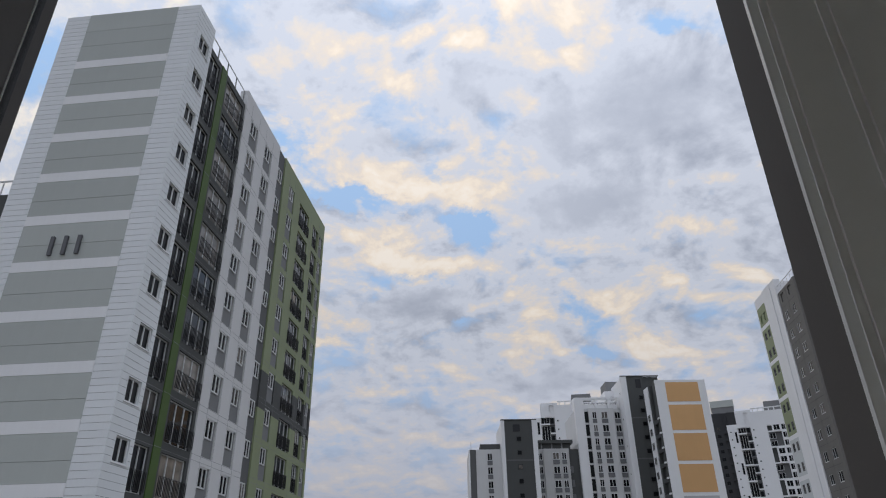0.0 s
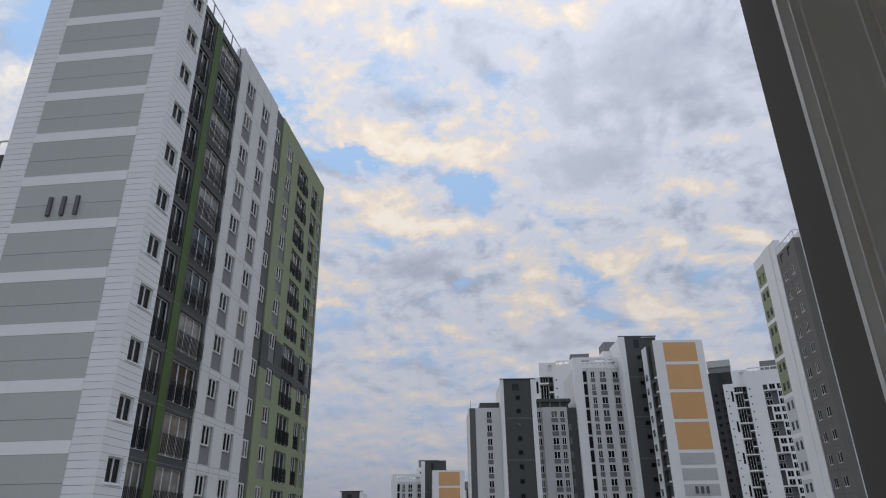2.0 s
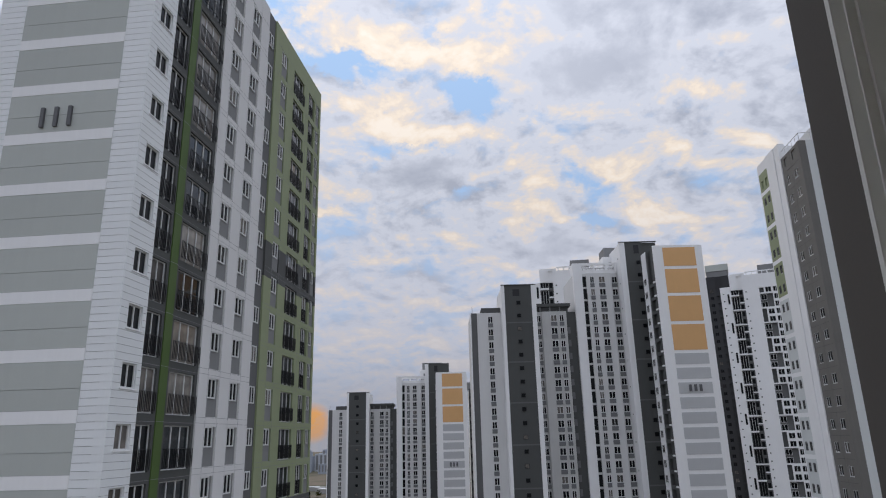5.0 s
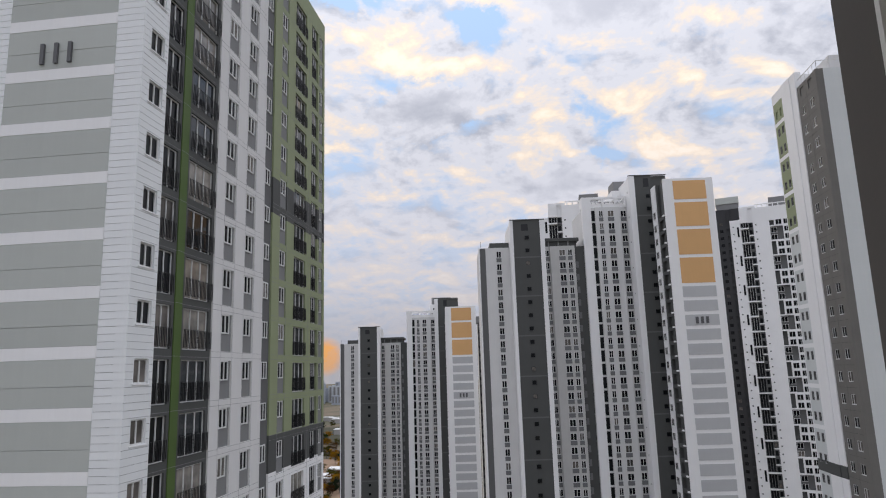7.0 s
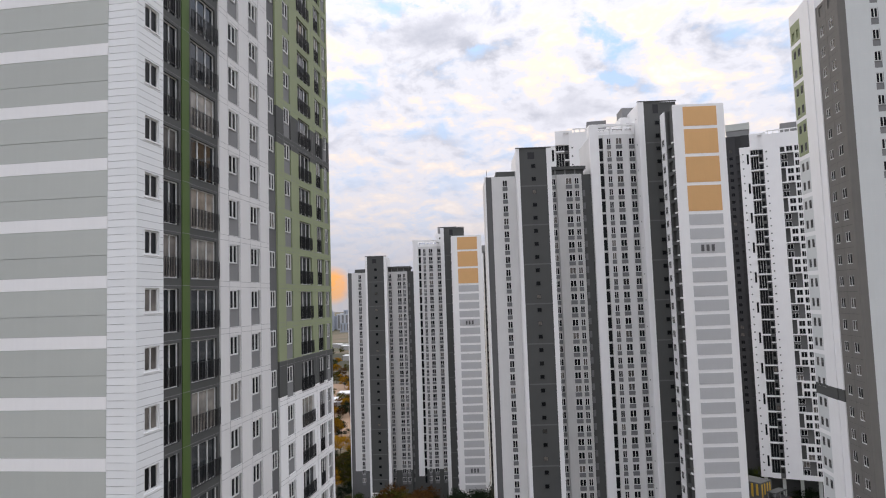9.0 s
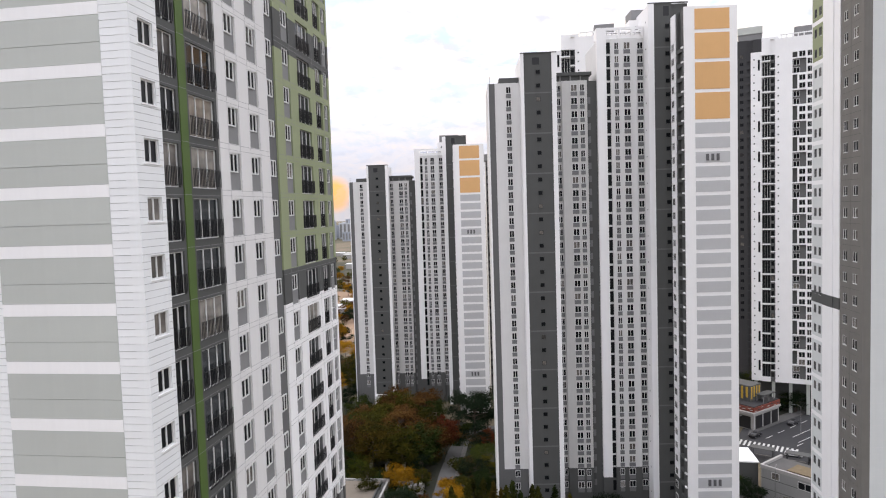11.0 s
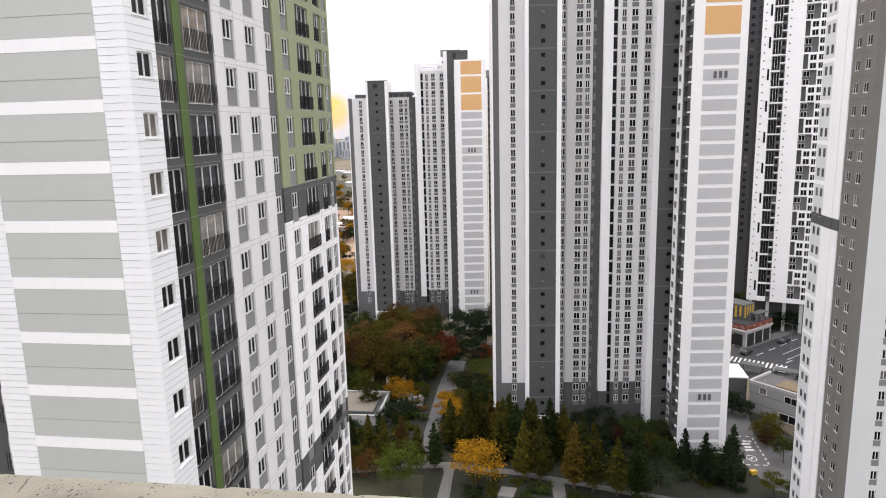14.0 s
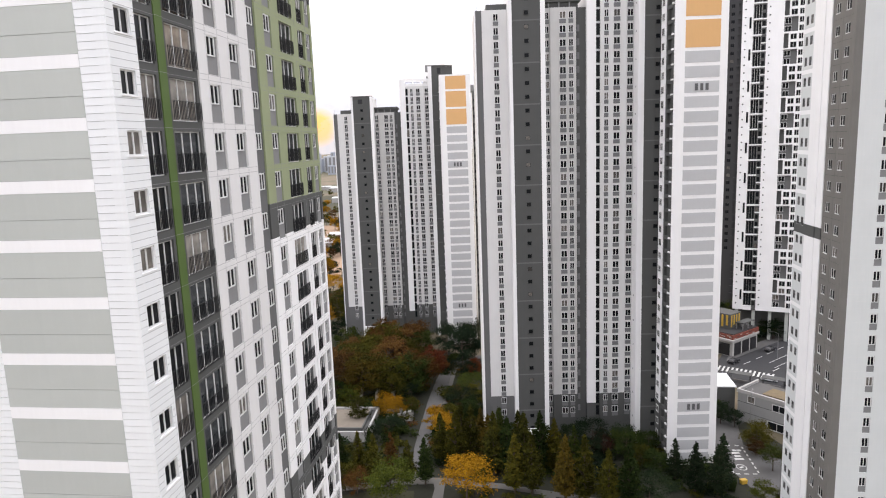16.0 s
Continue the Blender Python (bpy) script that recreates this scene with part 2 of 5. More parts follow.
def mesh_ob(name, verts, faces, mats, idx, parent=None, m=None, label=""):
    me = bpy.data.meshes.new(name)
    me.from_pydata(verts, [], faces)
    for s in mats:
        me.materials.append(s)
    if idx:
        me.polygons.foreach_set("material_index", idx)
    me.update()
    return put(name, me, parent, m, label)


def put(name, me, parent=None, m=None, label=""):
    ob = new(name, me)
    if parent is not None:
        ob.parent = parent
        base = BASE[parent.name]
        ob.matrix_basis = base.inverted() @ (m if m is not None else base)
        BASE[ob.name] = m if m is not None else base
    elif m is not None:
        ob.matrix_basis = m
        BASE[ob.name] = m
    if label:
        ob["label"] = label
    return ob


BASE = {}


def thing(name, x, y, z=0.0, rz=0.0, label="", category="", group="", kind=""):
    ob = new(name)
    ob.empty_display_size = 0.5
    m = pose(x, y, z, 0, 0, rz)
    ob.matrix_basis = m
    BASE[ob.name] = m
    return tagged(ob, label, category, group, kind)


def face_m(x, y, z, az):
    """The pose of an upright face: its x runs to the right seen from outside, its y goes in. az: where y points, degrees clockwise from +y."""
    return pose(x, y, z, 0, 0, -az)


def boxes_mesh(name, boxes, mats):
    """boxes: (x0, x1, y0, y1, z0, z1, material index)."""
    v, f, idx = [], [], []
    for x0, x1, y0, y1, z0, z1, i in boxes:
        n = len(v)
        v += [(x0, y0, z0), (x1, y0, z0), (x1, y1, z0), (x0, y1, z0), (x0, y0, z1), (x1, y0, z1), (x1, y1, z1), (x0, y1, z1)]
        f += [tuple(n + k for k in q) for q in ((0, 3, 2, 1), (4, 5, 6, 7), (0, 1, 5, 4), (1, 2, 6, 5), (2, 3, 7, 6), (3, 0, 4, 7))]
        idx += [i] * 6
    me = bpy.data.meshes.new(name)
    me.from_pydata(v, [], f)
    for s in mats:
        me.materials.append(s)
    me.polygons.foreach_set("material_index", idx)
    me.update()
    return me


def relief(name, parent, m, us, zs, fn, mats, back=0.5, label=""):
    """A wall skin on a grid: fn(u, z) gives (material index, depth) of a cell, or None for no wall. Steps between cells get their returns."""
    us, zs = sorted({round(a, 3) for a in us}), sorted({round(a, 3) for a in zs})
    nu, nz = len(us) - 1, len(zs) - 1
    cell = [[fn((us[i] + us[i + 1]) / 2, (zs[j] + zs[j + 1]) / 2) for j in range(nz)] for i in range(nu)]
    v, f, idx = [], [], []

    def quad(a, b, c, d, i):
        n = len(v)
        v.extend((a, b, c, d))
        f.append((n, n + 1, n + 2, n + 3))
        idx.append(i)

    def at(i, j):
        c = cell[i][j] if 0 <= i < nu and 0 <= j < nz else None
        return c if c else (None, back)

    for i in range(nu + 1):
        for j in range(nz + 1):
            i1, j1 = at(i, j)
            if i1 is not None:
                u0, u1, z0, z1 = us[i], us[i + 1], zs[j], zs[j + 1]
                quad((u0, j1, z0), (u1, j1, z0), (u1, j1, z1), (u0, j1, z1), i1)
            if j < nz:
                a, b = at(i - 1, j), at(i, j)
                if abs(a[1] - b[1]) > 1e-6 and (a[0] is not None or b[0] is not None):
                    k = a[0] if (a[1] < b[1] and a[0] is not None) or b[0] is None else b[0]
                    quad((us[i], a[1], zs[j]), (us[i], b[1], zs[j]), (us[i], b[1], zs[j + 1]), (us[i], a[1], zs[j + 1]), k)
            if i < nu:
                a, b = at(i, j - 1), at(i, j)
                if abs(a[1] - b[1]) > 1e-6 and (a[0] is not None or b[0] is not None):
                    k = a[0] if (a[1] < b[1] and a[0] is not None) or b[0] is None else b[0]
                    quad((us[i], a[1], zs[j]), (us[i + 1], a[1], zs[j]), (us[i + 1], b[1], zs[j]), (us[i], b[1], zs[j]), k)
    return mesh_ob(name, v, f, mats, idx, parent, m, label)


def block(name, parent, m, x0, x1, y0, y1, z0, z1, material, label=""):
    return put(name, boxes_mesh(name, [(x0, x1, y0, y1, z0, z1, 0)], [material]), parent, m, label)


def frame_mesh(name, w, h, leaves, bar, deep, material):
    """A window frame with its mullions, one joined piece; y goes in."""
    us = [0, bar] + [c for k in range(1, leaves) for c in (w * k / leaves - bar * 0.55, w * k / leaves + bar * 0.55)] + [w - bar, w]
    zs = [0, bar, h - bar, h]
    nu = len(us)
    v = [(u, y, z) for y in (0, deep) for z in zs for u in us]
    ix = lambda i, j, s: s * nu * 4 + j * nu + i
    solid = lambda i, j: 0 <= i < nu - 1 and 0 <= j < 3 and (j != 1 or i % 2 == 0)
    f = []
    for i in range(nu - 1):
        for j in range(3):
            if not solid(i, j):
                continue
            f.append((ix(i, j, 0), ix(i + 1, j, 0), ix(i + 1, j + 1, 0), ix(i, j + 1, 0)))
            f.append((ix(i, j, 1), ix(i, j + 1, 1), ix(i + 1, j + 1, 1), ix(i + 1, j, 1)))
            for di, dj, a, b in ((-1, 0, (i, j + 1), (i, j)), (1, 0, (i + 1, j), (i + 1, j + 1)), (0, -1, (i, j), (i + 1, j)), (0, 1, (i + 1, j + 1), (i, j + 1))):
                if not solid(i + di, j + dj):
                    f.append((ix(*a, 0), ix(*a, 1), ix(*b, 1), ix(*b, 0)))
    me = bpy.data.meshes.new(name)
    me.from_pydata(v, [], f)
    me.materials.append(material)
    me.update()
    return me


CACHE = {}


def window_meshes(w, h, leaves=2, bar=0.07, edge=None):
    """Frame and pane of a sliding window, standing on its lower left corner; y goes in."""
    edge = edge or FRAME
    key = (round(w, 2), round(h, 2), leaves, bar, edge.name)
    if key not in CACHE:
        pane = [(bar * 0.9, w - bar * 0.9, 0.055, 0.065, bar * 0.9, h - bar * 0.9, 0)]
        CACHE[key] = frame_mesh("window", w, h, leaves, bar, 0.09, edge), boxes_mesh("pane", pane, [GLASS_BRIGHT if leaves == 3 else GLASS])
    return CACHE[key]


def window(parent, m, w, h, leaves=2, bar=0.05, edge=None):
    fr, pa = window_meshes(w, h, leaves, bar, edge)
    ob = put("window", fr, parent, m)
    put("pane", pa, ob, m)
    return ob


REST = {}
COUNT = {}


def far_window(parent, m, w, h, sill=0.0, leaves=2, most=230, rim=None):
    """A window of a distant tower: frame, pane and the louvred panel below. Past the first few hundred of a tower they are gathered into one mesh."""
    b = 0.08 if rim else 0.095
    edge = rim or FRAME
    bx = [(0, w, 0, 0.1, 0, b, 0), (0, w, 0, 0.1, h - b, h, 0), (0, b, 0, 0.1, b, h - b, 0), (w - b, w, 0, 0.1, b, h - b, 0)]
    bx += [(w * k / leaves - b / 2, w * k / leaves + b / 2, 0.01, 0.08, b, h - b, 0) for k in range(1, leaves)]
    pane = (b, w - b, 0.05, 0.07, b, h - b, 1)
    lou = [(0, w, -0.03, 0.02, -sill, -0.06, 3)] if sill else []
    n = COUNT[parent.name] = COUNT.get(parent.name, 0) + 1
    if n > most:
        REST.setdefault(parent.name, []).append((m, bx + [pane] + lou, edge))
        return None
    key = ("far", round(w, 2), round(h, 2), round(sill, 2), leaves, edge.name)
    if key not in CACHE:
        CACHE[key] = (frame_mesh("window", w, h, leaves, b, 0.1, edge), boxes_mesh("pane", [pane], [GLASS, GLASS]),
                      boxes_mesh("louvre", lou, [FRAME, GLASS, MID, LOUVRE]) if sill else None)
    fr, pa, lo = CACHE[key]
    ob = put("window", fr, parent, m)
    put("pane", pa, ob, m)
    if lo:
        put("louvre", lo, ob, m)
    return ob


def gather(parent):
    """The windows past the counted ones, as one mesh."""
    v, f, idx = [], [], []
    mats = [FRAME, GLASS, MID, LOUVRE, BLACK]
    for m, bx, edge in REST.pop(parent.name, []):
        for x0, x1, y0, y1, z0, z1, i in bx:
            n = len(v)
            v += [tuple(m @ Vector(c)) for c in ((x0, y0, z0), (x1, y0, z0), (x1, y1, z0), (x0, y1, z0), (x0, y0, z1), (x1, y0, z1), (x1, y1, z1), (x0, y1, z1))]
            f += [tuple(n + k for k in q) for q in ((0, 3, 2, 1), (4, 5, 6, 7), (0, 1, 5, 4), (1, 2, 6, 5), (2, 3, 7, 6), (3, 0, 4, 7))]
            idx += [4 if i == 0 and edge is BLACK else i] * 6
    if v:
        tagged(mesh_ob("window_field", v, f, mats, idx, parent, Matrix()), kind="stuff")


def railing(parent, m, w, h=1.05, step=0.16):
    key = ("rail", round(w, 2), h)
    if key not in CACHE:
        CACHE[key] = frame_mesh("railing", w, h, max(2, round(w / step)), 0.019, 0.04, BLACK)
    return put("railing", CACHE[key], parent, m)


def sign(parent, m, w, h, bar):
    """Raised house sign, as plain bars: three upright strokes."""
    for k in (-1, 0, 1):
        c = k * (w - bar) / 2
        put("sign_bar", boxes_mesh("sign_bar", [(c - bar / 2, c + bar / 2, -0.14, 0.0, -h / 2, h / 2, 0)], [FIG]), parent, m)


TURN = 6.6  # the near blocks and this room share one grid, turned a little
F = 2.85

# ---- ground ----


def ground_mat():
    m = bpy.data.materials.new("ground_soil_and_grass")
    m.use_nodes = True
    t = m.node_tree
    b = t.nodes["Principled BSDF"]
    co = t.nodes.new("ShaderNodeTexCoord").outputs["Object"]
    n1, n2 = noise_of(t, co, 0.004, 5, 0.6, 0.5), noise_of(t, co, 0.25, 6, 0.65)
    far = ramp(t, n1, [(0.36, (0.07, 0.08, 0.035)), (0.46, (0.12, 0.10, 0.06)), (0.52, (0.26, 0.19, 0.13)), (0.62, (0.09, 0.09, 0.05))])
    t.links.new(mixc(t, 0.55, far, ramp(t, n2, [(0.3, (0.03, 0.03, 0.015)), (0.7, (0.10, 0.085, 0.05))])), b.inputs["Base Color"])
    b.inputs["Roughness"].default_value = 0.95
    return m


def slab(name, pts, z0, z1, material, label="", category="", kind="structure", parent=None):
    n = len(pts)
    v = [(x, y, z0) for x, y in pts] + [(x, y, z1) for x, y in pts]
    f = [tuple(range(n, 2 * n)), tuple(range(n - 1, -1, -1))] + [(k, (k + 1) % n, n + (k + 1) % n, n + k) for k in range(n)]
    ob = mesh_ob(name, v, f, [material], [], parent, Matrix() if parent else None, label)
    return ob if parent else tagged(ob, label, category, "", kind)


GROUND = ground_mat()
slab("ground", [(-5000, -600), (5000, -600), (5000, 5000), (-5000, 5000)], -1.0, 0.0, GROUND, "brown soil and dull autumn grass around the towers", "ground")

# ---- near tower with the striped gable ----
FLOORS = range(-21, 15)
TOP0 = 62.62  # window head of the storey level with the white boundary


def near_tower():
    cx, cy = -15.28, 31.0
    L, W, ROOF = 30.0, 9.2, 104.4
    b = thing("apartment_building", cx, cy, 0, -TURN, "tall white, charcoal and green apartment tower with a striped gable wall", "apartment building", "apartment towers")
    side = face_m(cx, cy, 0, TURN - 90)  # long front: x runs away from the corner
    ux, uy = math.sin(radians(TURN)), math.cos(radians(TURN))
    lx, ly = cx - W * uy, cy + W * ux
    gable = face_m(lx, ly, 0, TURN) @ pose(0, -0.03, 0)
    mats = [WHITE, DARK, GREEN, WHITEP, MID, LIME, GREYW, CHAR2]
    strips = [(9.6, 11.1), (12.7, 14.2), (18.9, 20.3), (26.2, 28.0), (28.4, 29.6)]
    bands = [(82.3, 85.1), (63.4, 66.0), (41.8, 44.4)]
    us = [0, 0.69, 1.94, 2.3, 2.45, 3.95, 4.2, 4.95, 5.2, 8.1, 8.4, 15.8, 16.0, 16.95, 17.4, 22.0, 24.8, 30.0] + [a for s in strips for a in s]
    zs = [0, ROOF, 103.0] + [a for s in bands for a in s]
    for k in FLOORS:
        top = TOP0 + F * k
        zs += [top, top - 1.2, top - 2.3, top + 0.1, top - 0.2]
    zs = [z for z in zs if z >= 0]

    def floor_of(z):
        return TOP0 + F * math.ceil((z - TOP0) / F - 1e-6)

    def fn(u, z):
        top = floor_of(z)
        below = top - z
        real = z < ROOF - 1.6 and z > 2.0
        if 2.3 < u < 8.4:
            if z > 103.0:
                return None
            if 4.2 < u < 4.95:
                return 2, 0.04
            hole = real and (0 < below < 2.3) and (2.45 < u < 3.95 or 5.2 < u < 8.1)
            return 1, (0.42 if hole else 0.10)
        if u < 2.3:
            return 0, (0.24 if real and 0.69 < u < 1.94 and 0 < below < 1.2 else 0.0)
        if u < 15.8:
            for a, c in strips[:2]:
                if a < u < c and real and 0 < below < 2.3:
                    return 4, 0.10
            return 6, 0.0
        if u < 17.4:
            return 1 if below < 1.2 else 7, 0.14
        in_band = any(a < z < c for a, c in bands)
        paint = 1 if in_band else (5 if z > 63.4 else 3)
        if real and 22.0 < u < 24.8 and 0 < below < 2.3:
            return 1, 0.3
        if real and 26.2 < u < 28.0 and 0 < below < 2.3:
            return 4, 0.2
        for a, c in (strips[2], strips[4]):
            if a < u < c and real and 0 < below < 2.3:
                return 4, 0.10
        return paint, 0.0

    relief("wall", b, side, us, zs, fn, mats, 0.6, "white, charcoal and green painted front")
    # gable: backing sheet behind the boards and pale panels, its grey stands for joint shade
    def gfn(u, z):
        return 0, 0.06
    relief("wall", b, gable, [0, W - 0.03], [0, ROOF], gfn, [SEAM], 0.6, "grey gable backing sheet, joint shade in its colour")
    # core and rear
    core = face_m(cx, cy, 0, TURN)
    block("core", b, core, -W + 0.03, -0.55, 0.5, L - 0.02, 0, 102.9, WHITEP, "plain white rear walls")
    block("roof", b, core, -W + 0.03, -0.55, 0.5, L - 0.02, 102.9, 103.1, PALE)
    # rear wing, set back
    block("rear_wing", b, gable, -6.0, -0.02, 1.4, 16.0, 0, 91.5, DARK, "charcoal rear wing")
    for k in range(-20, 9):
        z = TOP0 + F * k - 2.2
        window(b, gable @ pose(-1.35, 1.34, z), 1.2, 1.9)
        railing(b, gable @ pose(-1.5, 1.2, z), 1.45)
    for u in (-5.8, -3.9, -2.0, -0.1):
        block("roof_post", b, gable, u - 0.03, u + 0.03, 1.5, 1.56, 91.5, 92.6, FRAME)
    block("roof_rail", b, gable, -5.9, -0.05, 1.5, 1.56, 92.5, 92.6, FRAME)
    for k in FLOORS:
        top = TOP0 + F * k
        if top - 2.3 < 0.5 or top > 103.2:
            continue
        window(b, side @ pose(0.69, 0.10, top - 1.2), 1.25, 1.2, 2, 0.075)
        block("window_sill", b, side, 0.60, 2.03, -0.05, 0.10, top - 1.26, top - 1.202, WHITEP)
        window(b, side @ pose(2.45, 0.22, top - 2.3), 1.5, 2.3, 2, 0.06)
        railing(b, side @ pose(2.42, 0.03, top - 2.2), 1.56, 1.0)
        window(b, side @ pose(5.2, 0.22, top - 2.3), 2.9, 2.3, 3, 0.06)
        railing(b, side @ pose(5.1, -0.07, top - 2.2), 3.1, 1.0)
        for u in (9.64, 12.74, 18.94):
            window(b, side @ pose(u, 0.03, top - 1.2), 1.1, 1.2, 2, 0.085)
        window(b, side @ pose(16.0, 0.06, top - 1.2), 0.95, 1.2, 2, 0.085)
        window(b, side @ pose(22.0, 0.15, top - 2.3), 2.8, 2.3, 3)
        railing(b, side @ pose(21.9, -0.06, top - 2.2), 3.0, 1.0)
        window(b, side @ pose(26.25, 0.08, top - 2.3), 1.1, 2.3, 2)
        railing(b, side @ pose(26.22, 0.0, top - 2.2), 1.2)
        window(b, side @ pose(28.44, 0.03, top - 1.2), 0.75, 1.2)
    # glass and steel rails over the low roof edge
    for u0, u1 in ((2.3, 8.4),):
        block("roof_rail", b, side, u0, u1, 0.3, 0.35, 104.3, 104.38, FRAME)
        for k in range(5):
            u = u0 + (u1 - u0) * k / 4
            block("roof_post", b, side, max(u0, u - 0.04), min(u1, u + 0.04), 0.3, 0.36, 103.0, 104.3, MID)
    # pale panels, one a storey, each in two courses
    half = boxes_mesh("panel", [(0, 6.1, 0, 0.05, 0, 1.26, 0)], [PALE])
    lower = boxes_mesh("panel", [(0, 6.1, 0, 0.05, 0, 0.95, 0)], [PALE])
    rail = boxes_mesh("band", [(0, 6.1, 0, 0.06, 0, 0.60, 0)], [WHITEP])
    z = GZ
    while z > 1:
        put("panel", half, b, gable @ pose(1.6, 0.0, z - 1.26))
        put("panel", lower, b, gable @ pose(1.6, 0.003, z - 2.23))
        put("band", rail, b, gable @ pose(1.6, -0.012, z - 2.845))
        z -= F
    zc = GZ + 0.62
    for h in (1.26, 1.26, ROOF - 0.02 - GZ - 0.62 - 2.56):
        block("panel", b, gable, 1.6, 7.7, 0.0, 0.05, zc, zc + h, PALE)
        zc += h + 0.02
    block("band", b, gable, 1.6, 7.7, -0.012, 0.05, GZ + 0.01, GZ + 0.61, WHITEP)
    sign(b, gable @ pose(4.42, -0.0, 86.9), 1.75, 1.12, 0.20)
    # boards: both margins of the gable and round the corner bay
    P = F / 8
    mL = boxes_mesh("board", [(0, 1.59, 0, 0.05, 0, P - 0.022, 0)], [WHITE])
    mR = boxes_mesh("board", [(0, 1.52, 0, 0.05, 0, P - 0.022, 0)], [WHITE])
    rest = []
    n = int(ROOF / P)
    for k in range(n):
        z = k * P + 0.01
        if z > 52:
            put("board", mL, b, gable @ pose(0, 0, z))
            put("board", mR, b, gable @ pose(7.71, 0, z))
        else:
            rest += [(0, 1.59, 0, 0.05, z, z + P - 0.022, 0), (7.71, 9.23, 0, 0.05, z, z + P - 0.022, 0)]
    # corner bay joints round the windows: thin grey strips laid on, painted shadow of the gaps
    put("lower_boards", boxes_mesh("lower_boards", rest, [WHITE]), b, gable)
    gaps = []
    for k in range(1, n):
        z = k * P
        top = floor_of(z)
        if 0 < top - z < 1.2:
            gaps += [(0.0, 0.66, -0.004, 0.01, z - 0.008, z + 0.008, 0), (1.98, 2.3, -0.004, 0.01, z - 0.008, z + 0.008, 0)]
        else:
            gaps.append((0.0, 2.3, -0.004, 0.01, z - 0.008, z + 0.008, 0))
    put("board_joint", boxes_mesh("board_joint", gaps, [MID]), b, side)
    seams = []
    for k in FLOORS:
        z = TOP0 + F * k + 0.17
        for d in (0.0, -2.52):
            seams += [(8.4, 15.8, -0.003, 0.01, z + d, z + d + 0.018, 0), (17.4, 30.0, -0.003, 0.01, z + d, z + d + 0.018, 0)]
        seams += [ (4.2, 4.95, 0.036, 0.05, z, z + 0.02, 0)]
        seams += [(2.3, 4.2, 0.096, 0.11, z - 0.02, z, 0), (4.95, 8.4, 0.096, 0.11, z - 0.02, z, 0)]
    for u in (9.55, 11.15, 12.65, 14.25, 18.85, 20.35, 25.5, 28.2):
        seams.append((u - 0.012, u + 0.012, -0.003, 0.01, 1.0, 103.8, 0))
    put("panel_joint", boxes_mesh("panel_joint", seams, [JOINT]), b, side)
    return b


GZ = 99.70
near_tower()

# ---- paired towers with the amber gable ----


def rear(b, seg, cols, M, H, y, wing):
    m = seg(wing, wing + 5.6, y + 9, H - 4.0, 12, [0, 1.2, 3.8, 5.6], lambda u, z: (1, 0.6 if 1.2 < u < 3.8 else 0), M, "charcoal rear wing")
    cols(b, m, H - 6, [(0.2, 0.8, 1.1, 0), (4.2, 0.9, 1.1, 0)], -0.1)
    block("roof_house", b, m, -0.4, 4.6, 1, 8, H - 4.0, H - 1.6, MID)


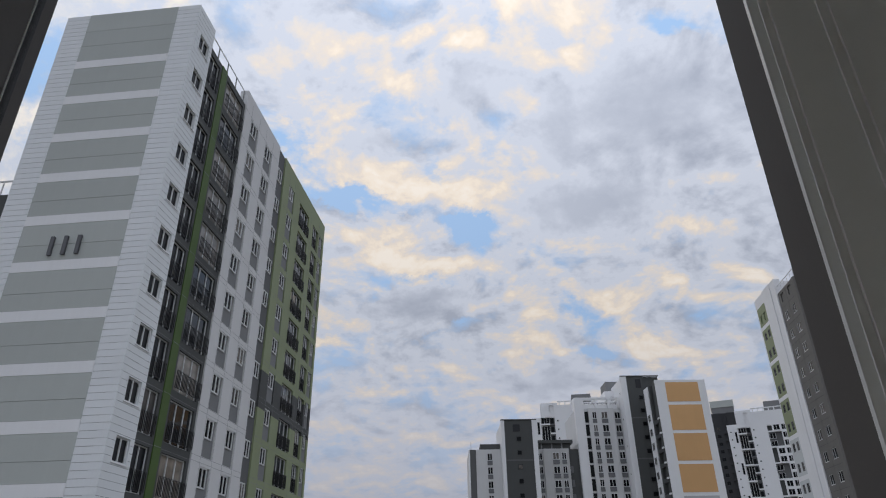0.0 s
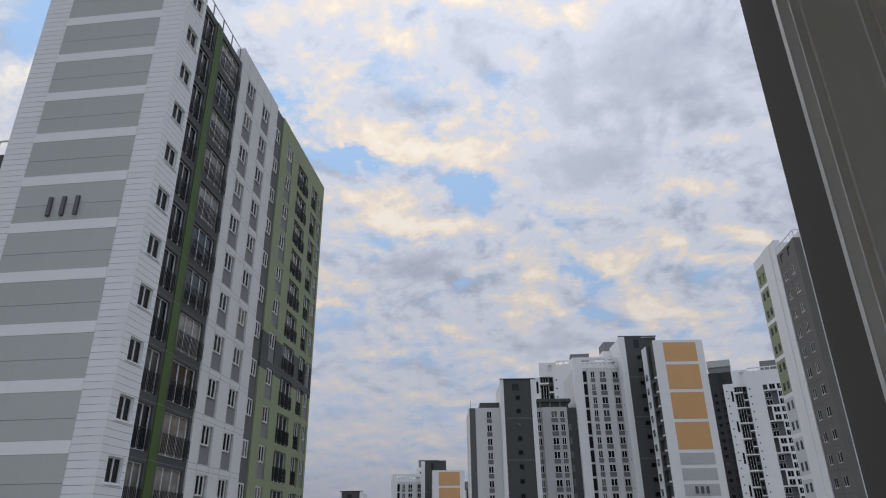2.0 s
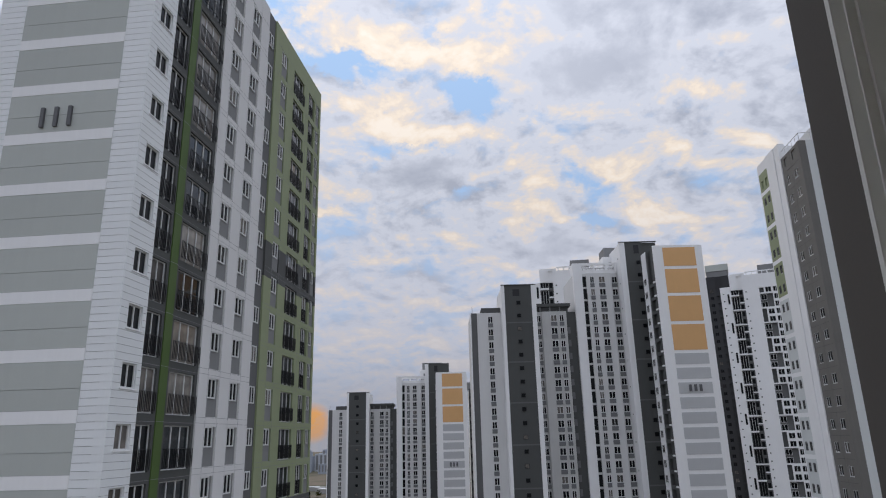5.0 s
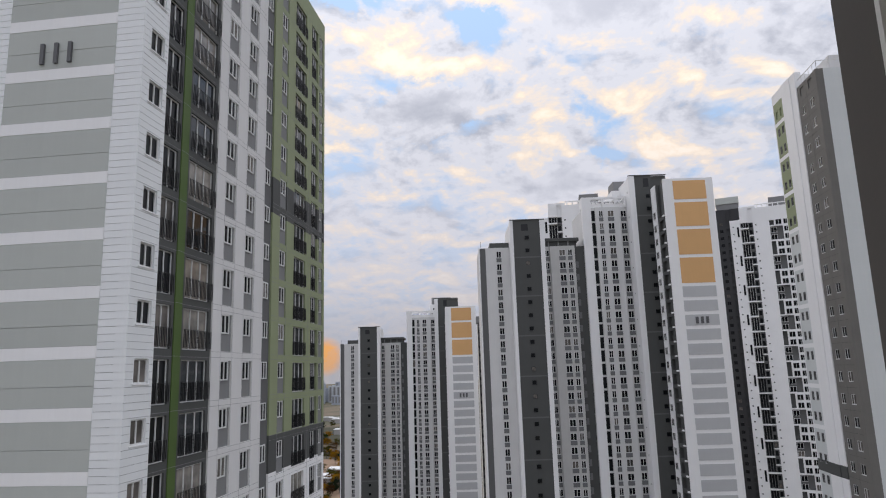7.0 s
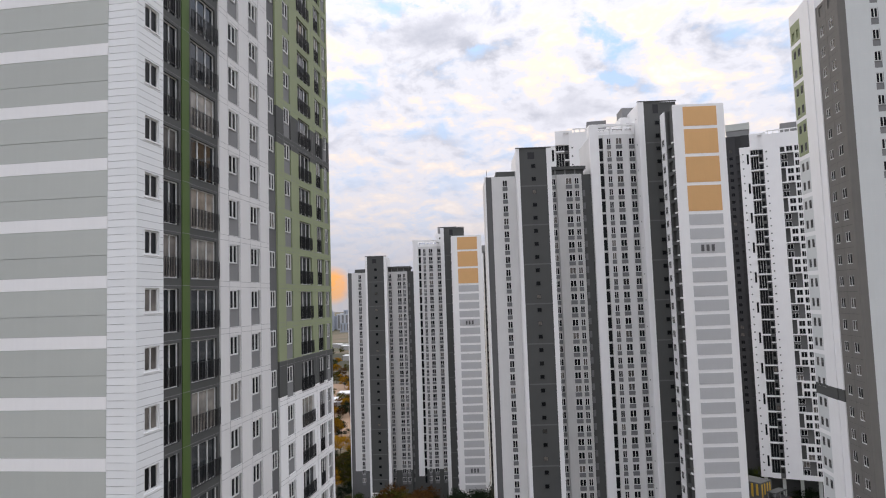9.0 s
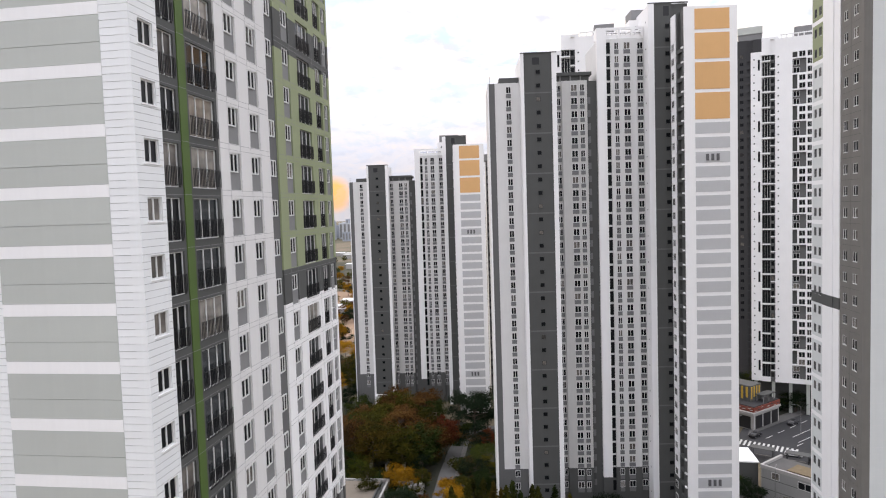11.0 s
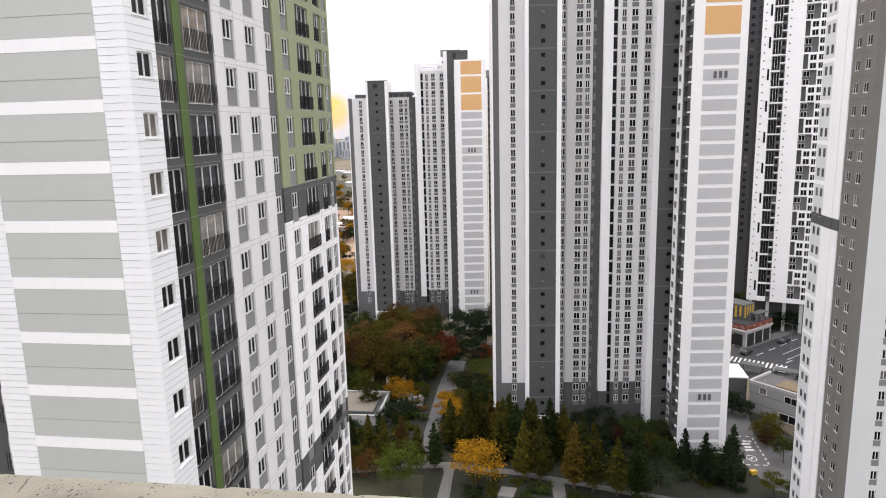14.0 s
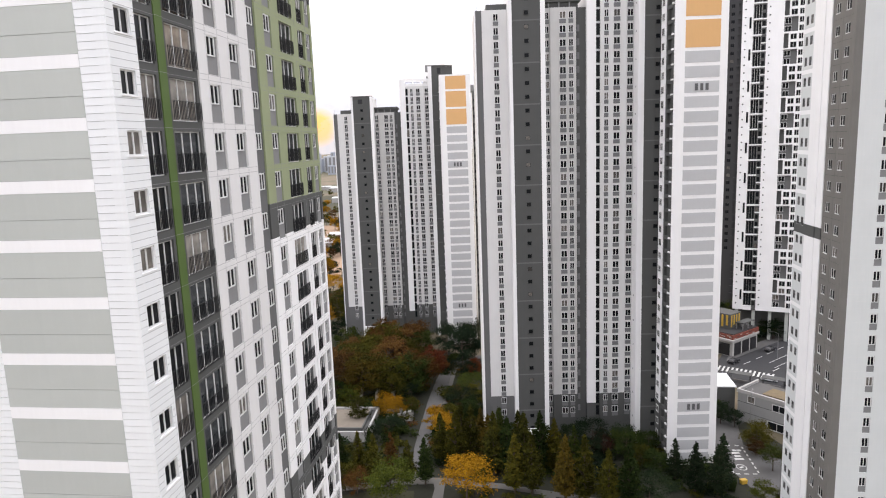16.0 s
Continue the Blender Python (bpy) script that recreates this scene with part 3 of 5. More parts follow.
def amber_tower(ox, oy, H, wing, top, label):
    """ox, oy: left foot of the gable; H: its height."""
    b = thing("apartment_building", ox + 5, oy + 14, 0, 0, label, "apartment building", "apartment towers")
    g = face_m(ox, oy, 0, 0)
    GW, D = 10.2, 7.9
    block("gable_block", b, g, 0.75, GW - 0.01, 0.06, D, 0, H - 0.5, WHITEP)
    relief("wall", b, g, [0, 2.0, 8.6, GW], [0, H], lambda u, z: (0, 0.0), [WHITEP], 0.4, "white gable wall")
    # amber fields over grey fields
    z = H - 0.5
    for h in top:
        block("panel", b, g, 2.0, 8.7, -0.05, 0.02, z - h, z, AMBER, "amber painted field")
        z -= h + 0.65
    pm = boxes_mesh("panel", [(0, 6.7, -0.05, 0.02, 0, 2.15, 0)], [PALE_GABLE])
    signs = (H - 10.2 * F, 4.6 * F)
    while z > 2.4:
        put("panel", pm, b, g @ pose(2.0, 0, z - 2.15))
        for s in signs:
            if z - 2.15 < s < z + 0.7:
                sign(b, g @ pose(5.3, -0.05, z - 1.08), 2.6, 1.3, 0.55)
        z -= F
    # balcony side of the gable block, seen edge on
    s = face_m(ox, oy + D, 0, 90)
    nf = int((H - 3) / F)
    zs = [0, H] + [a for k in range(nf) for a in (k * F + 0.6, k * F + 2.7)]

    def sfn(u, z):
        open_ = 0.2 < ((z - 0.6) / F) % 1 * F < 2.1
        if u < 2.9:
            return (1 if z > 13 else 0), -0.15
        if 3.6 < u < 6.4 and open_:
            return 0, 0.6
        return 0, 0.0
    relief("wall", b, s, [0, 2.9, 3.6, 6.4, D - 0.42], zs, sfn, [DARK, WHITEP, MID], 0.7, "charcoal balcony side")
    # wing: segments facing the court, x measured from the gable's foot
    y = oy + 14.0
    DB = 11.0  # dark base height

    def seg(x0, x1, yy, top, deep, us, fn, mats, label="", paint=OFFW):
        m = face_m(ox + x0, yy, 0, 0)
        block("core", b, m, 0.02, x1 - x0 - 0.02, 1.05, deep, 0, top - 0.3, paint)
        zs = [0, DB, top] + [a for k in range(int(top / F)) for a in (k * F + 0.9, k * F + 2.3, k * F + 0.15)]
        relief("wall", b, m, us, zs, fn, mats, 1.1, label)
        return m

    M = [OFFW, DARK, WHITEP, MID, GREYPANEL, CHAR2]

    def cols(b_, m, top, items, depth, base_too=True):
        for u, w, h, sill in items:
            for k in range(int((top - 4.5) / F)):
                if w < 0.85:
                    far_window(b_, m @ pose(u, depth, top - 0.7 - h - k * F), w, h, sill, 1, 230, BLACK)
                else:
                    far_window(b_, m @ pose(u, depth, top - 0.8 - h - k * F), w, h, sill)

    # 1: end strip and single window bay
    t1 = H - 10.8
    m = seg(-37.85, -30.9, y, t1, 12, [0, 0.25, 1.55, 6.95], lambda u, z: (2 if u < 0.25 else 5 if u < 1.55 or z < DB else 0, 0.0 if u < 0.25 else 0.18 if u < 1.55 else 0.04), M)
    cols(b, m, t1, [(3.95, 1.1, 1.5, 0.95)], -0.06)
    # 2: charcoal stair tower with white edges
    t2 = H - 5.3
    m = seg(-30.9, -23.3, y - 3.0, t2, 13, [0, 0.7, 6.6, 7.6], lambda u, z: ((2, -0.1) if u < 0.7 or u > 6.6 else (1, 0.0)), M, "charcoal stair tower with white edges", WHITEP)
    for k in range(1, int((t2 - 2) / F)):
        far_window(b, m @ pose(3.2, -0.1, k * F + 1.2), 0.95, 0.9, 0, 1, 300, BLACK)
    block("louvre", b, m, 2.5, 4.0, -0.03, 0.1, t2 - 2.4, t2 - 0.9, BLACK)
    block("coping", b, m, -0.05, 7.65, -0.15, 0.3, t2, t2 + 0.2, DARK)
    for k in range(3, int(t2 / F), 3):
        block("joint", b, m, 0.72, 6.58, -0.03, 0.01, k * F, k * F + 0.28, CHAR2)
    block("portal", b, m, 0.9, 1.5, -1.6, 0.0, 0, 3.6, WHITEP)
    block("portal", b, m, 5.4, 6.0, -1.6, 0.0, 0, 3.6, WHITEP)
    block("canopy", b, m, 0.7, 6.2, -1.9, 0.0, 3.6, 4.3, WHITEP)
    # 3: two bay front between a grey window recess and a charcoal one, charcoal crown
    t3 = H - 10.8
    m = seg(-23.3, -14.05, y, t3, 12, [0, 1.5, 7.0, 9.25], lambda u, z: ((4 if z > DB else 1) if u < 1.5 else 1 if u > 7.0 or z < DB else 4, 0.5 if u < 1.5 else 0.95 if u > 7.0 else 0.0), M)
    cols(b, m, t3, [(3.45, 1.4, 1.5, 0.95), (5.4, 1.0, 1.5, 0.95)], -0.1)
    cols(b, m, t3, [(0.2, 1.1, 1.5, 0.95)], 0.38)
    for k in range(2, int((t3 - 2) / F)):
        block("vent", b, m, 7.3, 7.85, 0.86, 0.95, k * F + 0.9, k * F + 2.3, LOUVRE)
    block("crown", b, m, 0.1, 7.6, 1.0, 11, t3 - 0.3, t3 + 1.2, DARK)
    block("crown_roof", b, m, -0.2, 8.1, 0.4, 11.3, t3 + 1.2, t3 + 1.9, DARK)
    for u in (1.2, 3.4, 5.6):
        block("crown_post", b, m, u, u + 0.25, 0.6, 0.9, t3, t3 + 1.2, MID)
    m1 = face_m(ox - 37.85, y, 0, 0)
    block("crown", b, m1, 2.6, 6.9, 1.0, 11, t1 - 0.3, t1 + 1.3, DARK)
    block("aerial", b, m1, 0.5, 0.58, 0.5, 0.58, t1, t1 + 1.6, MID)
    # 4: taller front, white pier, dark window strip, window recess, roof frame
    t4 = H + 0.2

    def f4(u, z):
        if u < 2.0:
            return (2 if z > 8.5 else 1), 0.0
        if u < 2.9:
            return (0 if z > DB else 1), 0.3
        if u < 8.55:
            return (0 if z > DB else 1), 0.0
        return (0 if z > DB else 1), 0.55
    m = seg(-14.05, -3.87, y, t4 - 2.4, 13, [0, 2.0, 2.9, 8.55, 10.18], f4, M)
    cols(b, m, t4 - 2.4, [(3.7, 0.95, 1.5, 0.95), (5.7, 1.4, 1.5, 0.95)], -0.1)
    cols(b, m, t4 - 2.4, [(8.75, 1.25, 1.5, 0.95)], 0.43)
    cols(b, m, t4 - 2.4, [(2.05, 0.8, 2.4, 0.0)], 0.19)
    block("pier_head", b, m, 0, 2.0, 0.0, 3, t4 - 2.4, t4, WHITEP)
    block("roof_beam", b, m, 2.0, 10.0, 0.0, 0.4, t4 - 0.5, t4, WHITEP)
    block("roof_beam", b, m, 2.0, 10.0, 4.0, 4.4, t4 - 0.5, t4, WHITEP)
    for u in (4.6, 7.4, 9.6):
        block("roof_post", b, m, u, u + 0.4, 0.0, 0.4, t4 - 2.4, t4 - 0.5, WHITEP)
        block("roof_beam", b, m, u, u + 0.35, 0.4, 4.0, t4 - 0.45, t4 - 0.1, WHITEP)
    block("parapet", b, m, 2.0, 10.18, 0.6, 0.8, t4 - 2.4, t4 - 1.5, WHITEP)
    block("roof_rail", b, m, 2.2, 9.9, 0.9, 0.96, t4 - 1.1, t4 - 1.02, BLACK)
    for k in range(8):
        block("rail_post", b, m, 2.4 + k, 2.45 + k, 0.9, 0.95, t4 - 1.6, t4 - 1.1, BLACK)
    # lift house behind the roof frame
    block("lift_house", b, m, 8.2, 13.0, 4.6, 12, t4 - 2.4, t4 + 2.6, WHITEP)
    far_window(b, m @ pose(9.4, 4.5, t4 + 0.4), 0.9, 0.9)
    block("tank_house", b, m, 9.0, 16.0, 6.0, 11, t4 + 2.6, t4 + 5.2, MID)
    # 5: second stair tower, its window near the far edge
    t5 = H + 4.0
    m = seg(-3.87, 4.6, y - 3.0, t5, 14, [0, 1.25, 4.9, 8.4], lambda u, z: ((2, -0.1) if u < 1.25 else (1, 0.0 if u < 4.9 else 0.5)), M, "charcoal stair tower with a white edge", WHITEP)
    block("coping", b, m, -0.05, 8.4, -0.15, 0.3, t5, t5 + 0.2, DARK)
    block("louvre", b, m, 3.2, 4.4, -0.03, 0.1, t5 - 2.6, t5 - 0.6, BLACK)
    for k in range(1, int((t5 - 3) / F)):
        far_window(b, m @ pose(3.55, -0.1, k * F + 1.2), 0.95, 0.9, 0, 1, 300, BLACK)
    for k in range(3, int(t5 / F), 3):
        block("joint", b, m, 1.27, 4.88, -0.03, 0.01, k * F, k * F + 0.28, CHAR2)
    for k in range(2, int(t5 / F), 2):
        block("side_vent", b, m, -0.06, 0.0, 1.6, 1.85, k * F, k * F + 0.3, MID)
    # rear wing past the gable
    if wing:
        rear(b, seg, cols, M, H, y, wing)
    for k in range(nf):
        far_window(b, s @ pose(0.7, -0.25, k * F + 0.9), 1.5, 1.5)
        block("ledge", b, s, 6.6, 7.4, -0.3, 0.0, k * F + 0.3, k * F + 0.6, WHITEP)
    gather(b)
    return b


amber_tower(44.2, 132.0, 107.8, 0, (3.95, 5.0, 5.2, 5.15), "tall grey and white apartment tower with an amber-panelled gable")
amber_tower(-2.4, 222.0, 91.4, 11.6, (4.2, 5.1, 5.0), "distant grey and white apartment tower with an amber-panelled gable")

# ---- tower beside the court, seen on its long side ----


def side_tower():
    ux, uy = math.sin(radians(TURN)), math.cos(radians(TURN))
    nx, ny = 50.082, 84.275
    L, H, HG = 15.6, 111.4, 108.9
    fx, fy = nx + ux * L, ny + uy * L
    b = thing("apartment_building", nx + 6, ny + 9, 0, -TURN, "tall white and brown-grey apartment tower with a pale green top", "apartment building", "apartment towers")
    s = face_m(fx, fy, 0, TURN + 90)
    e = face_m(nx, ny, 0, TURN) @ pose(0, -0.02, 0)
    M = [WHITEP, LIME, STONE, OFFW, DARK, PALE_END, WHITE]
    rows = [53.7 + F * k for k in range(-18, 20)]
    bands = [r + 1.42 for r in rows[::2]]
    zs = [0, H, HG, H - 1.6, 89.4, 56.3, 54.7, H - 0.4] + [a for r in rows for a in (r - 0.62, r + 0.62, r - 1.43, r - 1.38) if a < H]
    zs += [a for z in bands for a in (z - 0.3, z + 0.3) if a < H]
    wins = [(0.9, 0.85), (2.45, 0.85), (9.98, 1.15), (12.75, 1.25)]
    high = [w for w in wins]

    def fn(u, z):
        hole = any(a < u < a + w for a, w in high) and any(abs(z - r) < 0.62 for r in rows)
        if u < 9.1:
            belt = 54.7 < z < 56.3
            if u < 4.1:
                p = 1 if 89.4 < z < H - 1.6 else 5
                if z > H - 1.6 or any(abs(z - c) < 0.3 for c in bands) or u < 0.25:
                    p = 0
                return (4 if belt else p), 0.14 if hole else 0.0
            return (4 if belt else 0), (-0.12 if u < 7.3 else 0.0)
        if z > HG:
            return None
        if any(abs(z - r + 1.405) < 0.025 for r in rows):
            return 4, 0.15
        if abs(u - 12.05) < 0.03:
            return 4, 0.15
        return (4 if 54.7 < z < 56.3 and hole else 2), 0.27 if hole else 0.13
    us = [0, 0.25, 4.1, 7.3, 9.1, 12.02, 12.08, L] + [a for w in wins for a in (w[0], w[0] + w[1])]
    relief("wall", b, s, us, zs, fn, M, 0.9, "white and brown-grey long side with green top floors")
    for r in rows:
        if r < 1.5 or r > HG - 1.5:
            continue
        for u, w in wins:
            window(b, s @ pose(u, 0.02 if u < 4 else 0.15, r - 0.62), w, 1.24, 2, 0.06 if u < 4 else 0.045, MID if u < 4 else FRAME)
            block("window_sill", b, s, u - 0.02, u + w + 0.02, 0.0 if u < 4 else 0.11, 0.12 if u < 4 else 0.2, r - 0.69, r - 0.625, FRAME)
    # end wall towards the court, with a return of the brown-grey side
    W = 16.0
    ez = [0, HG, 55.0, 56.5] + [a for r in rows for a in (r + 0.72, r - 0.62, r - 1.5, r - 0.4, r - 0.37) if a < HG]
    cols = [(3.95, 0.95), (7.6, 1.0), (11.0, 1.6)]

    def en(u, z):
        if u < 1.03:
            return 3, 0.0
        for a, w in cols:
            if a < u < a + w and any(r - 1.5 < z < r + 0.72 for r in rows):
                return 1, 0.1
        return 0, 0.0
    relief("wall", b, e, [0.03, 1.03, 3.0, W] + [a for c in cols for a in (c[0], c[0] + c[1])], ez, en, [PALE_END, MID, DARK, STONE], 0.6, "pale grey end wall")
    for r in rows:
        if r < 1.5 or r > HG - 1.5:
            continue
        for u, w in cols:
            window(b, e @ pose(u + 0.02, 0.0, r - 0.6), w * 0.9, 1.3, 2, 0.08)
    put("siding_joint", boxes_mesh("siding_joint", [(1.03, 3.9, -0.004, 0.02, 0.95 * k, 0.95 * k + 0.03, 0) for k in range(2, int(HG / 0.95))], [OFFW]), b, e)
    block("core", b, e, 0.9, W - 0.02, 0.6, L - 0.02, 0, HG - 0.6, OFFW)
    block("far_core", b, s, 0.02, 9.08, 0.85, 9.0, HG - 0.7, H - 0.4, WHITEP)
    for k in range(6):
        y = 0.3 + k * 1.25
        block("roof_post", b, e, 0.35, 0.41, y, y + 0.06, HG, HG + 1.3, FRAME)
    block("roof_rail", b, e, 0.34, 0.42, 0.3, 6.6, HG + 1.25, HG + 1.33, FRAME)
    for k in range(8):
        block("roof_post", b, e, 0.35 + 1.5 * k, 0.41 + 1.5 * k, 0.3, 0.36, HG, HG + 1.3, FRAME)
    block("roof_rail", b, e, 0.43, 11.0, 0.3, 0.36, HG + 1.25, HG + 1.33, FRAME)
    block("lift_house", b, e, 3.1, 10, 2.5, 9, HG - 0.6, HG + 2.9, OFFW)
    return b


side_tower()

# ---- white tower over the street and the towers behind ----


def white_tower(x, y, H, az, foot, label):
    """x, y: left foot of its front; foot: height of the open ground storey."""
    b = thing("apartment_building", x, y, 0, 0, label, "apartment building", "apartment towers")
    m = face_m(x, y, 0, az)
    M = [WHITEP, DARK, MID, CHAR2]
    W, P = 20.0, 2.44
    n = int((H - foot - 4) / P)
    zs = [foot, H, H - 3.4] + [foot + 1.0 + P * k + a for k in range(n) for a in (0, 0.4, 2.1)]
    us = [0, 3.2, 5.7, 7.05, 8.15, 11.95, 13.3, 14.2, 15.8, W]

    def fn(u, z):
        k = int((z - foot - 1.0) / P)
        a = (z - foot - 1.0) - k * P
        inside = z > foot + 1.0 and k < n
        if u < 3.2:
            return None if z > H - 3.4 else (0, 0.5)
        if u < 5.7:
            return (1, 0.9) if inside and (k % 2 or a > 0.4) else (0, -0.1)
        if u < 7.05:
            return (3, 0.9) if inside and a > 0.4 else (0 if k % 3 else 3, 0.5)
        if 11.95 < u < 15.8 and inside:
            cell = k % 2 or a > 0.4
            if k % 4 < 2:
                return (3, 0.9) if cell else (0, 0.0)
            if u < 13.3:
                return (1, 0.9) if cell else (0, 0.0)
        return 0, 0.0
    relief("wall", b, m, us, zs, fn, M, 1.0, "white front with stacked double-height balconies")
    block("core", b, m, 0.02, W - 0.02, 0.95, 16, foot, H - 3.5, WHITEP)
    # stepped crown over the balconies
    block("crown_beam", b, m, 3.2, 8.15, 0.0, 0.5, H, H + 0.7, WHITEP)
    block("crown_post", b, m, 3.2, 3.7, 0.0, 5.0, H - 3.4, H, WHITEP)
    for k in range(5):
        block("crown_post", b, m, 8.6 + 1.6 * k, 8.9 + 1.6 * k, 0.2, 0.5, H, H + 0.9, WHITEP)
    block("parapet", b, m, 8.2, W - 0.1, 0.2, 0.5, H + 0.9, H + 1.2, WHITEP)
    for k in range(n):
        z = foot + 1.0 + P * k
        if k % 2 == 0:
            far_window(b, m @ pose(3.3, 0.7, z + 0.45), 2.3, 4.3, 0, 3, 150, MID)
        if k % 4 < 2:
            far_window(b, m @ pose(12.15, 0.6, z + 0.42), 1.8, 1.75, 0, 2, 150)
        else:
            far_window(b, m @ pose(13.75, -0.1, z + 0.42), 1.8, 1.75, 0, 2, 150)
        far_window(b, m @ pose(16.05, -0.1, z + 0.42), 1.5, 1.75, 0, 2, 150)
        far_window(b, m @ pose(18.2, -0.1, z + 0.5), 1.3, 1.4, 0, 2, 150)
        far_window(b, m @ pose(7.75, -0.1, z + 0.9), 0.38, 0.38, 0, 1, 150, BLACK)
        far_window(b, m @ pose(0.8, 0.4, z + 0.9), 0.38, 0.38, 0, 1, 150, BLACK)
        if k % 4 == 1:
            far_window(b, m @ pose(2.1, 0.4, z), 0.6, 3.4, 0, 1, 150, BLACK)
        far_window(b, m @ pose(5.85, 0.7, z + 0.5), 0.9, 1.5, 0, 1, 150, BLACK)
    block("lift_house", b, m, 12.5, 18, 3, 9, H - 3.5, H + 3.6, MID)
    for u in (0.8, 6.0, 11.0, 16.0):
        block("column", b, m, u, u + 1.0, 1.0, 2.0, 0, foot, PALE)
    block("plinth", b, m, 1, W - 1, 4, 15, 0, foot, DARK)
    gather(b)
    return b


white_tower(94.3, 218.5, 120.5, 25, 10.2, "white apartment tower on columns with stacked balconies")
white_tower(26.0, 190.0, 117.0, 9, 8.0, "white apartment tower rising behind the grey one")


def charcoal_tower(x, y, H, az):
    b = thing("apartment_building", x, y, 0, 0, "distant charcoal apartment tower with a pale roof house", "apartment building", "apartment towers")
    m = face_m(x, y, 0, az)
    n = int(H / F) - 1
    zs = [0, H] + [F * k + a for k in range(1, n) for a in (0.6, 2.4)]
    relief("wall", b, m, [0, 3.4, 5.4, 10.5], zs, lambda u, z: (0, 0.6 if 3.4 < u < 5.4 and 0.6 < z % F < 2.4 else 0.0), [BLACKISH], 0.8, "near black front")
    block("core", b, m, 0.02, 10.48, 0.7, 14, 0, H - 0.3, BLACKISH)
    for k in range(8, n):
        far_window(b, m @ pose(0.9, -0.1, F * k + 0.9), 1.3, 1.3, 0, 2, 230, BLACK)
        far_window(b, m @ pose(7.2, -0.1, F * k + 0.9), 1.5, 1.3, 0, 2, 230)
    block("roof_house", b, m, 0.5, 8.5, 1, 9, H - 0.3, H + 2.4, MID)
    block("roof_house", b, m, 0.2, 8.8, 0.7, 9, H + 2.4, H + 5.0, PALE)
    gather(b)


charcoal_tower(106.5, 258.5, 130.0, 23)

# ---- the room and its window ----
ROOM = pose(0, 0, EYE, 0, 0, -TURN)


def worn_concrete():
    """Beige concrete with grey weathering, small dark pits and hairline cracks."""
    m = bpy.data.materials.new("worn_beige_concrete")
    m.use_nodes = True
    t = m.node_tree
    b = t.nodes["Principled BSDF"]
    co = t.nodes.new("ShaderNodeTexCoord").outputs["Object"]
    broad, mid_, fine = noise_of(t, co, 7.0, 5, 0.65), noise_of(t, co, 28.0, 5, 0.6), noise_of(t, co, 260.0, 3, 0.6)
    base = mixc(t, ramp(t, broad, [(0.36, 0.0), (0.64, 1.0)]), (0.47, 0.44, 0.35), (0.34, 0.315, 0.25))
    base = mixc(t, ramp(t, mid_, [(0.52, 0.0), (0.70, 0.45)]), base, (0.55, 0.52, 0.45))
    base = mixc(t, ramp(t, fine, [(0.3, 0.35), (0.6, 0.0)]), base, (0.26, 0.23, 0.18))
    pit = None
    for scale, size, keep in ((95.0, 0.16, 0.52), (210.0, 0.2, 0.55)):
        v = nd(t, "ShaderNodeTexVoronoi", Scale=scale)
        bent = t.nodes.new("ShaderNodeVectorMath")
        bent.operation = "ADD"
        t.links.new(co, bent.inputs[0])
        wob = nd(t, "ShaderNodeTexNoise", Scale=90.0, Detail=2.0)
        t.links.new(co, wob.inputs["Vector"])
        sc = t.nodes.new("ShaderNodeVectorMath")
        sc.operation = "SCALE"
        sc.inputs["Scale"].default_value = 0.006
        t.links.new(wob.outputs["Color"], sc.inputs[0])
        t.links.new(sc.outputs[0], bent.inputs[1])
        t.links.new(bent.outputs[0], v.inputs["Vector"])
        spot = ramp(t, v.outputs["Distance"], [(size, 1.0), (size + 0.08, 0.0)])
        spot = mth(t, "MULTIPLY", spot, ramp(t, noise_of(t, co, 16.0, 3, 0.6), [(keep - 0.03, 0.0), (keep + 0.01, 1.0)]))
        pit = spot if pit is None else mth(t, "MAXIMUM", pit, spot)
    cr = nd(t, "ShaderNodeTexVoronoi", Scale=3.4)
    cr.feature = "DISTANCE_TO_EDGE"
    t.links.new(bent.outputs[0], cr.inputs["Vector"])
    crack = mth(t, "MULTIPLY", ramp(t, cr.outputs["Distance"], [(0.0015, 1.0), (0.0045, 0.0)]), ramp(t, noise_of(t, co, 5.0, 2, 0.5), [(0.50, 0.0), (0.54, 1.0)]))
    hole = mth(t, "MAXIMUM", pit, crack)
    t.links.new(mixc(t, mth(t, "MULTIPLY", hole, 0.88), base, (0.035, 0.03, 0.024)), b.inputs["Base Color"])
    b.inputs["Roughness"].default_value = 0.92
    h = mth(t, "SUBTRACT", mth(t, "ADD", mth(t, "MULTIPLY", mid_, 0.8), mth(t, "MULTIPLY", fine, 0.25)), hole)
    bp = nd(t, "ShaderNodeBump", Strength=0.5, Distance=0.003)
    t.links.new(h, bp.inputs["Height"])
    t.links.new(bp.outputs[0], b.inputs["Normal"])
    return m


CONC = worn_concrete()
REVEAL = mat("brown_grey_reveal", (0.118, 0.108, 0.099), 0.85, 0.08, 3.0, bump=0.015, grain=120)
PVC = mat("grey_window_profile", (0.80, 0.81, 0.775), 0.35, 0.05, 2.0)
PLASTER = mat("room_bounce_plaster", (0.86, 0.855, 0.83), 0.9, 0.04, 1.0)
FLOORW = mat("room_floor_boards", (0.58, 0.48, 0.37), 0.5, 0.2, 2.0)
XL, XR, YO, ZS, ZT = -1.113, 0.492, 1.09, -0.585, 1.62


def room_box(name, x0, x1, y0, y1, z0, z1, material, label, category="wall"):
    ob = put(name, boxes_mesh(name, [(x0, x1, y0, y1, z0, z1, 0)], [material]), None, ROOM)
    return tagged(ob, label, category, "", "structure")


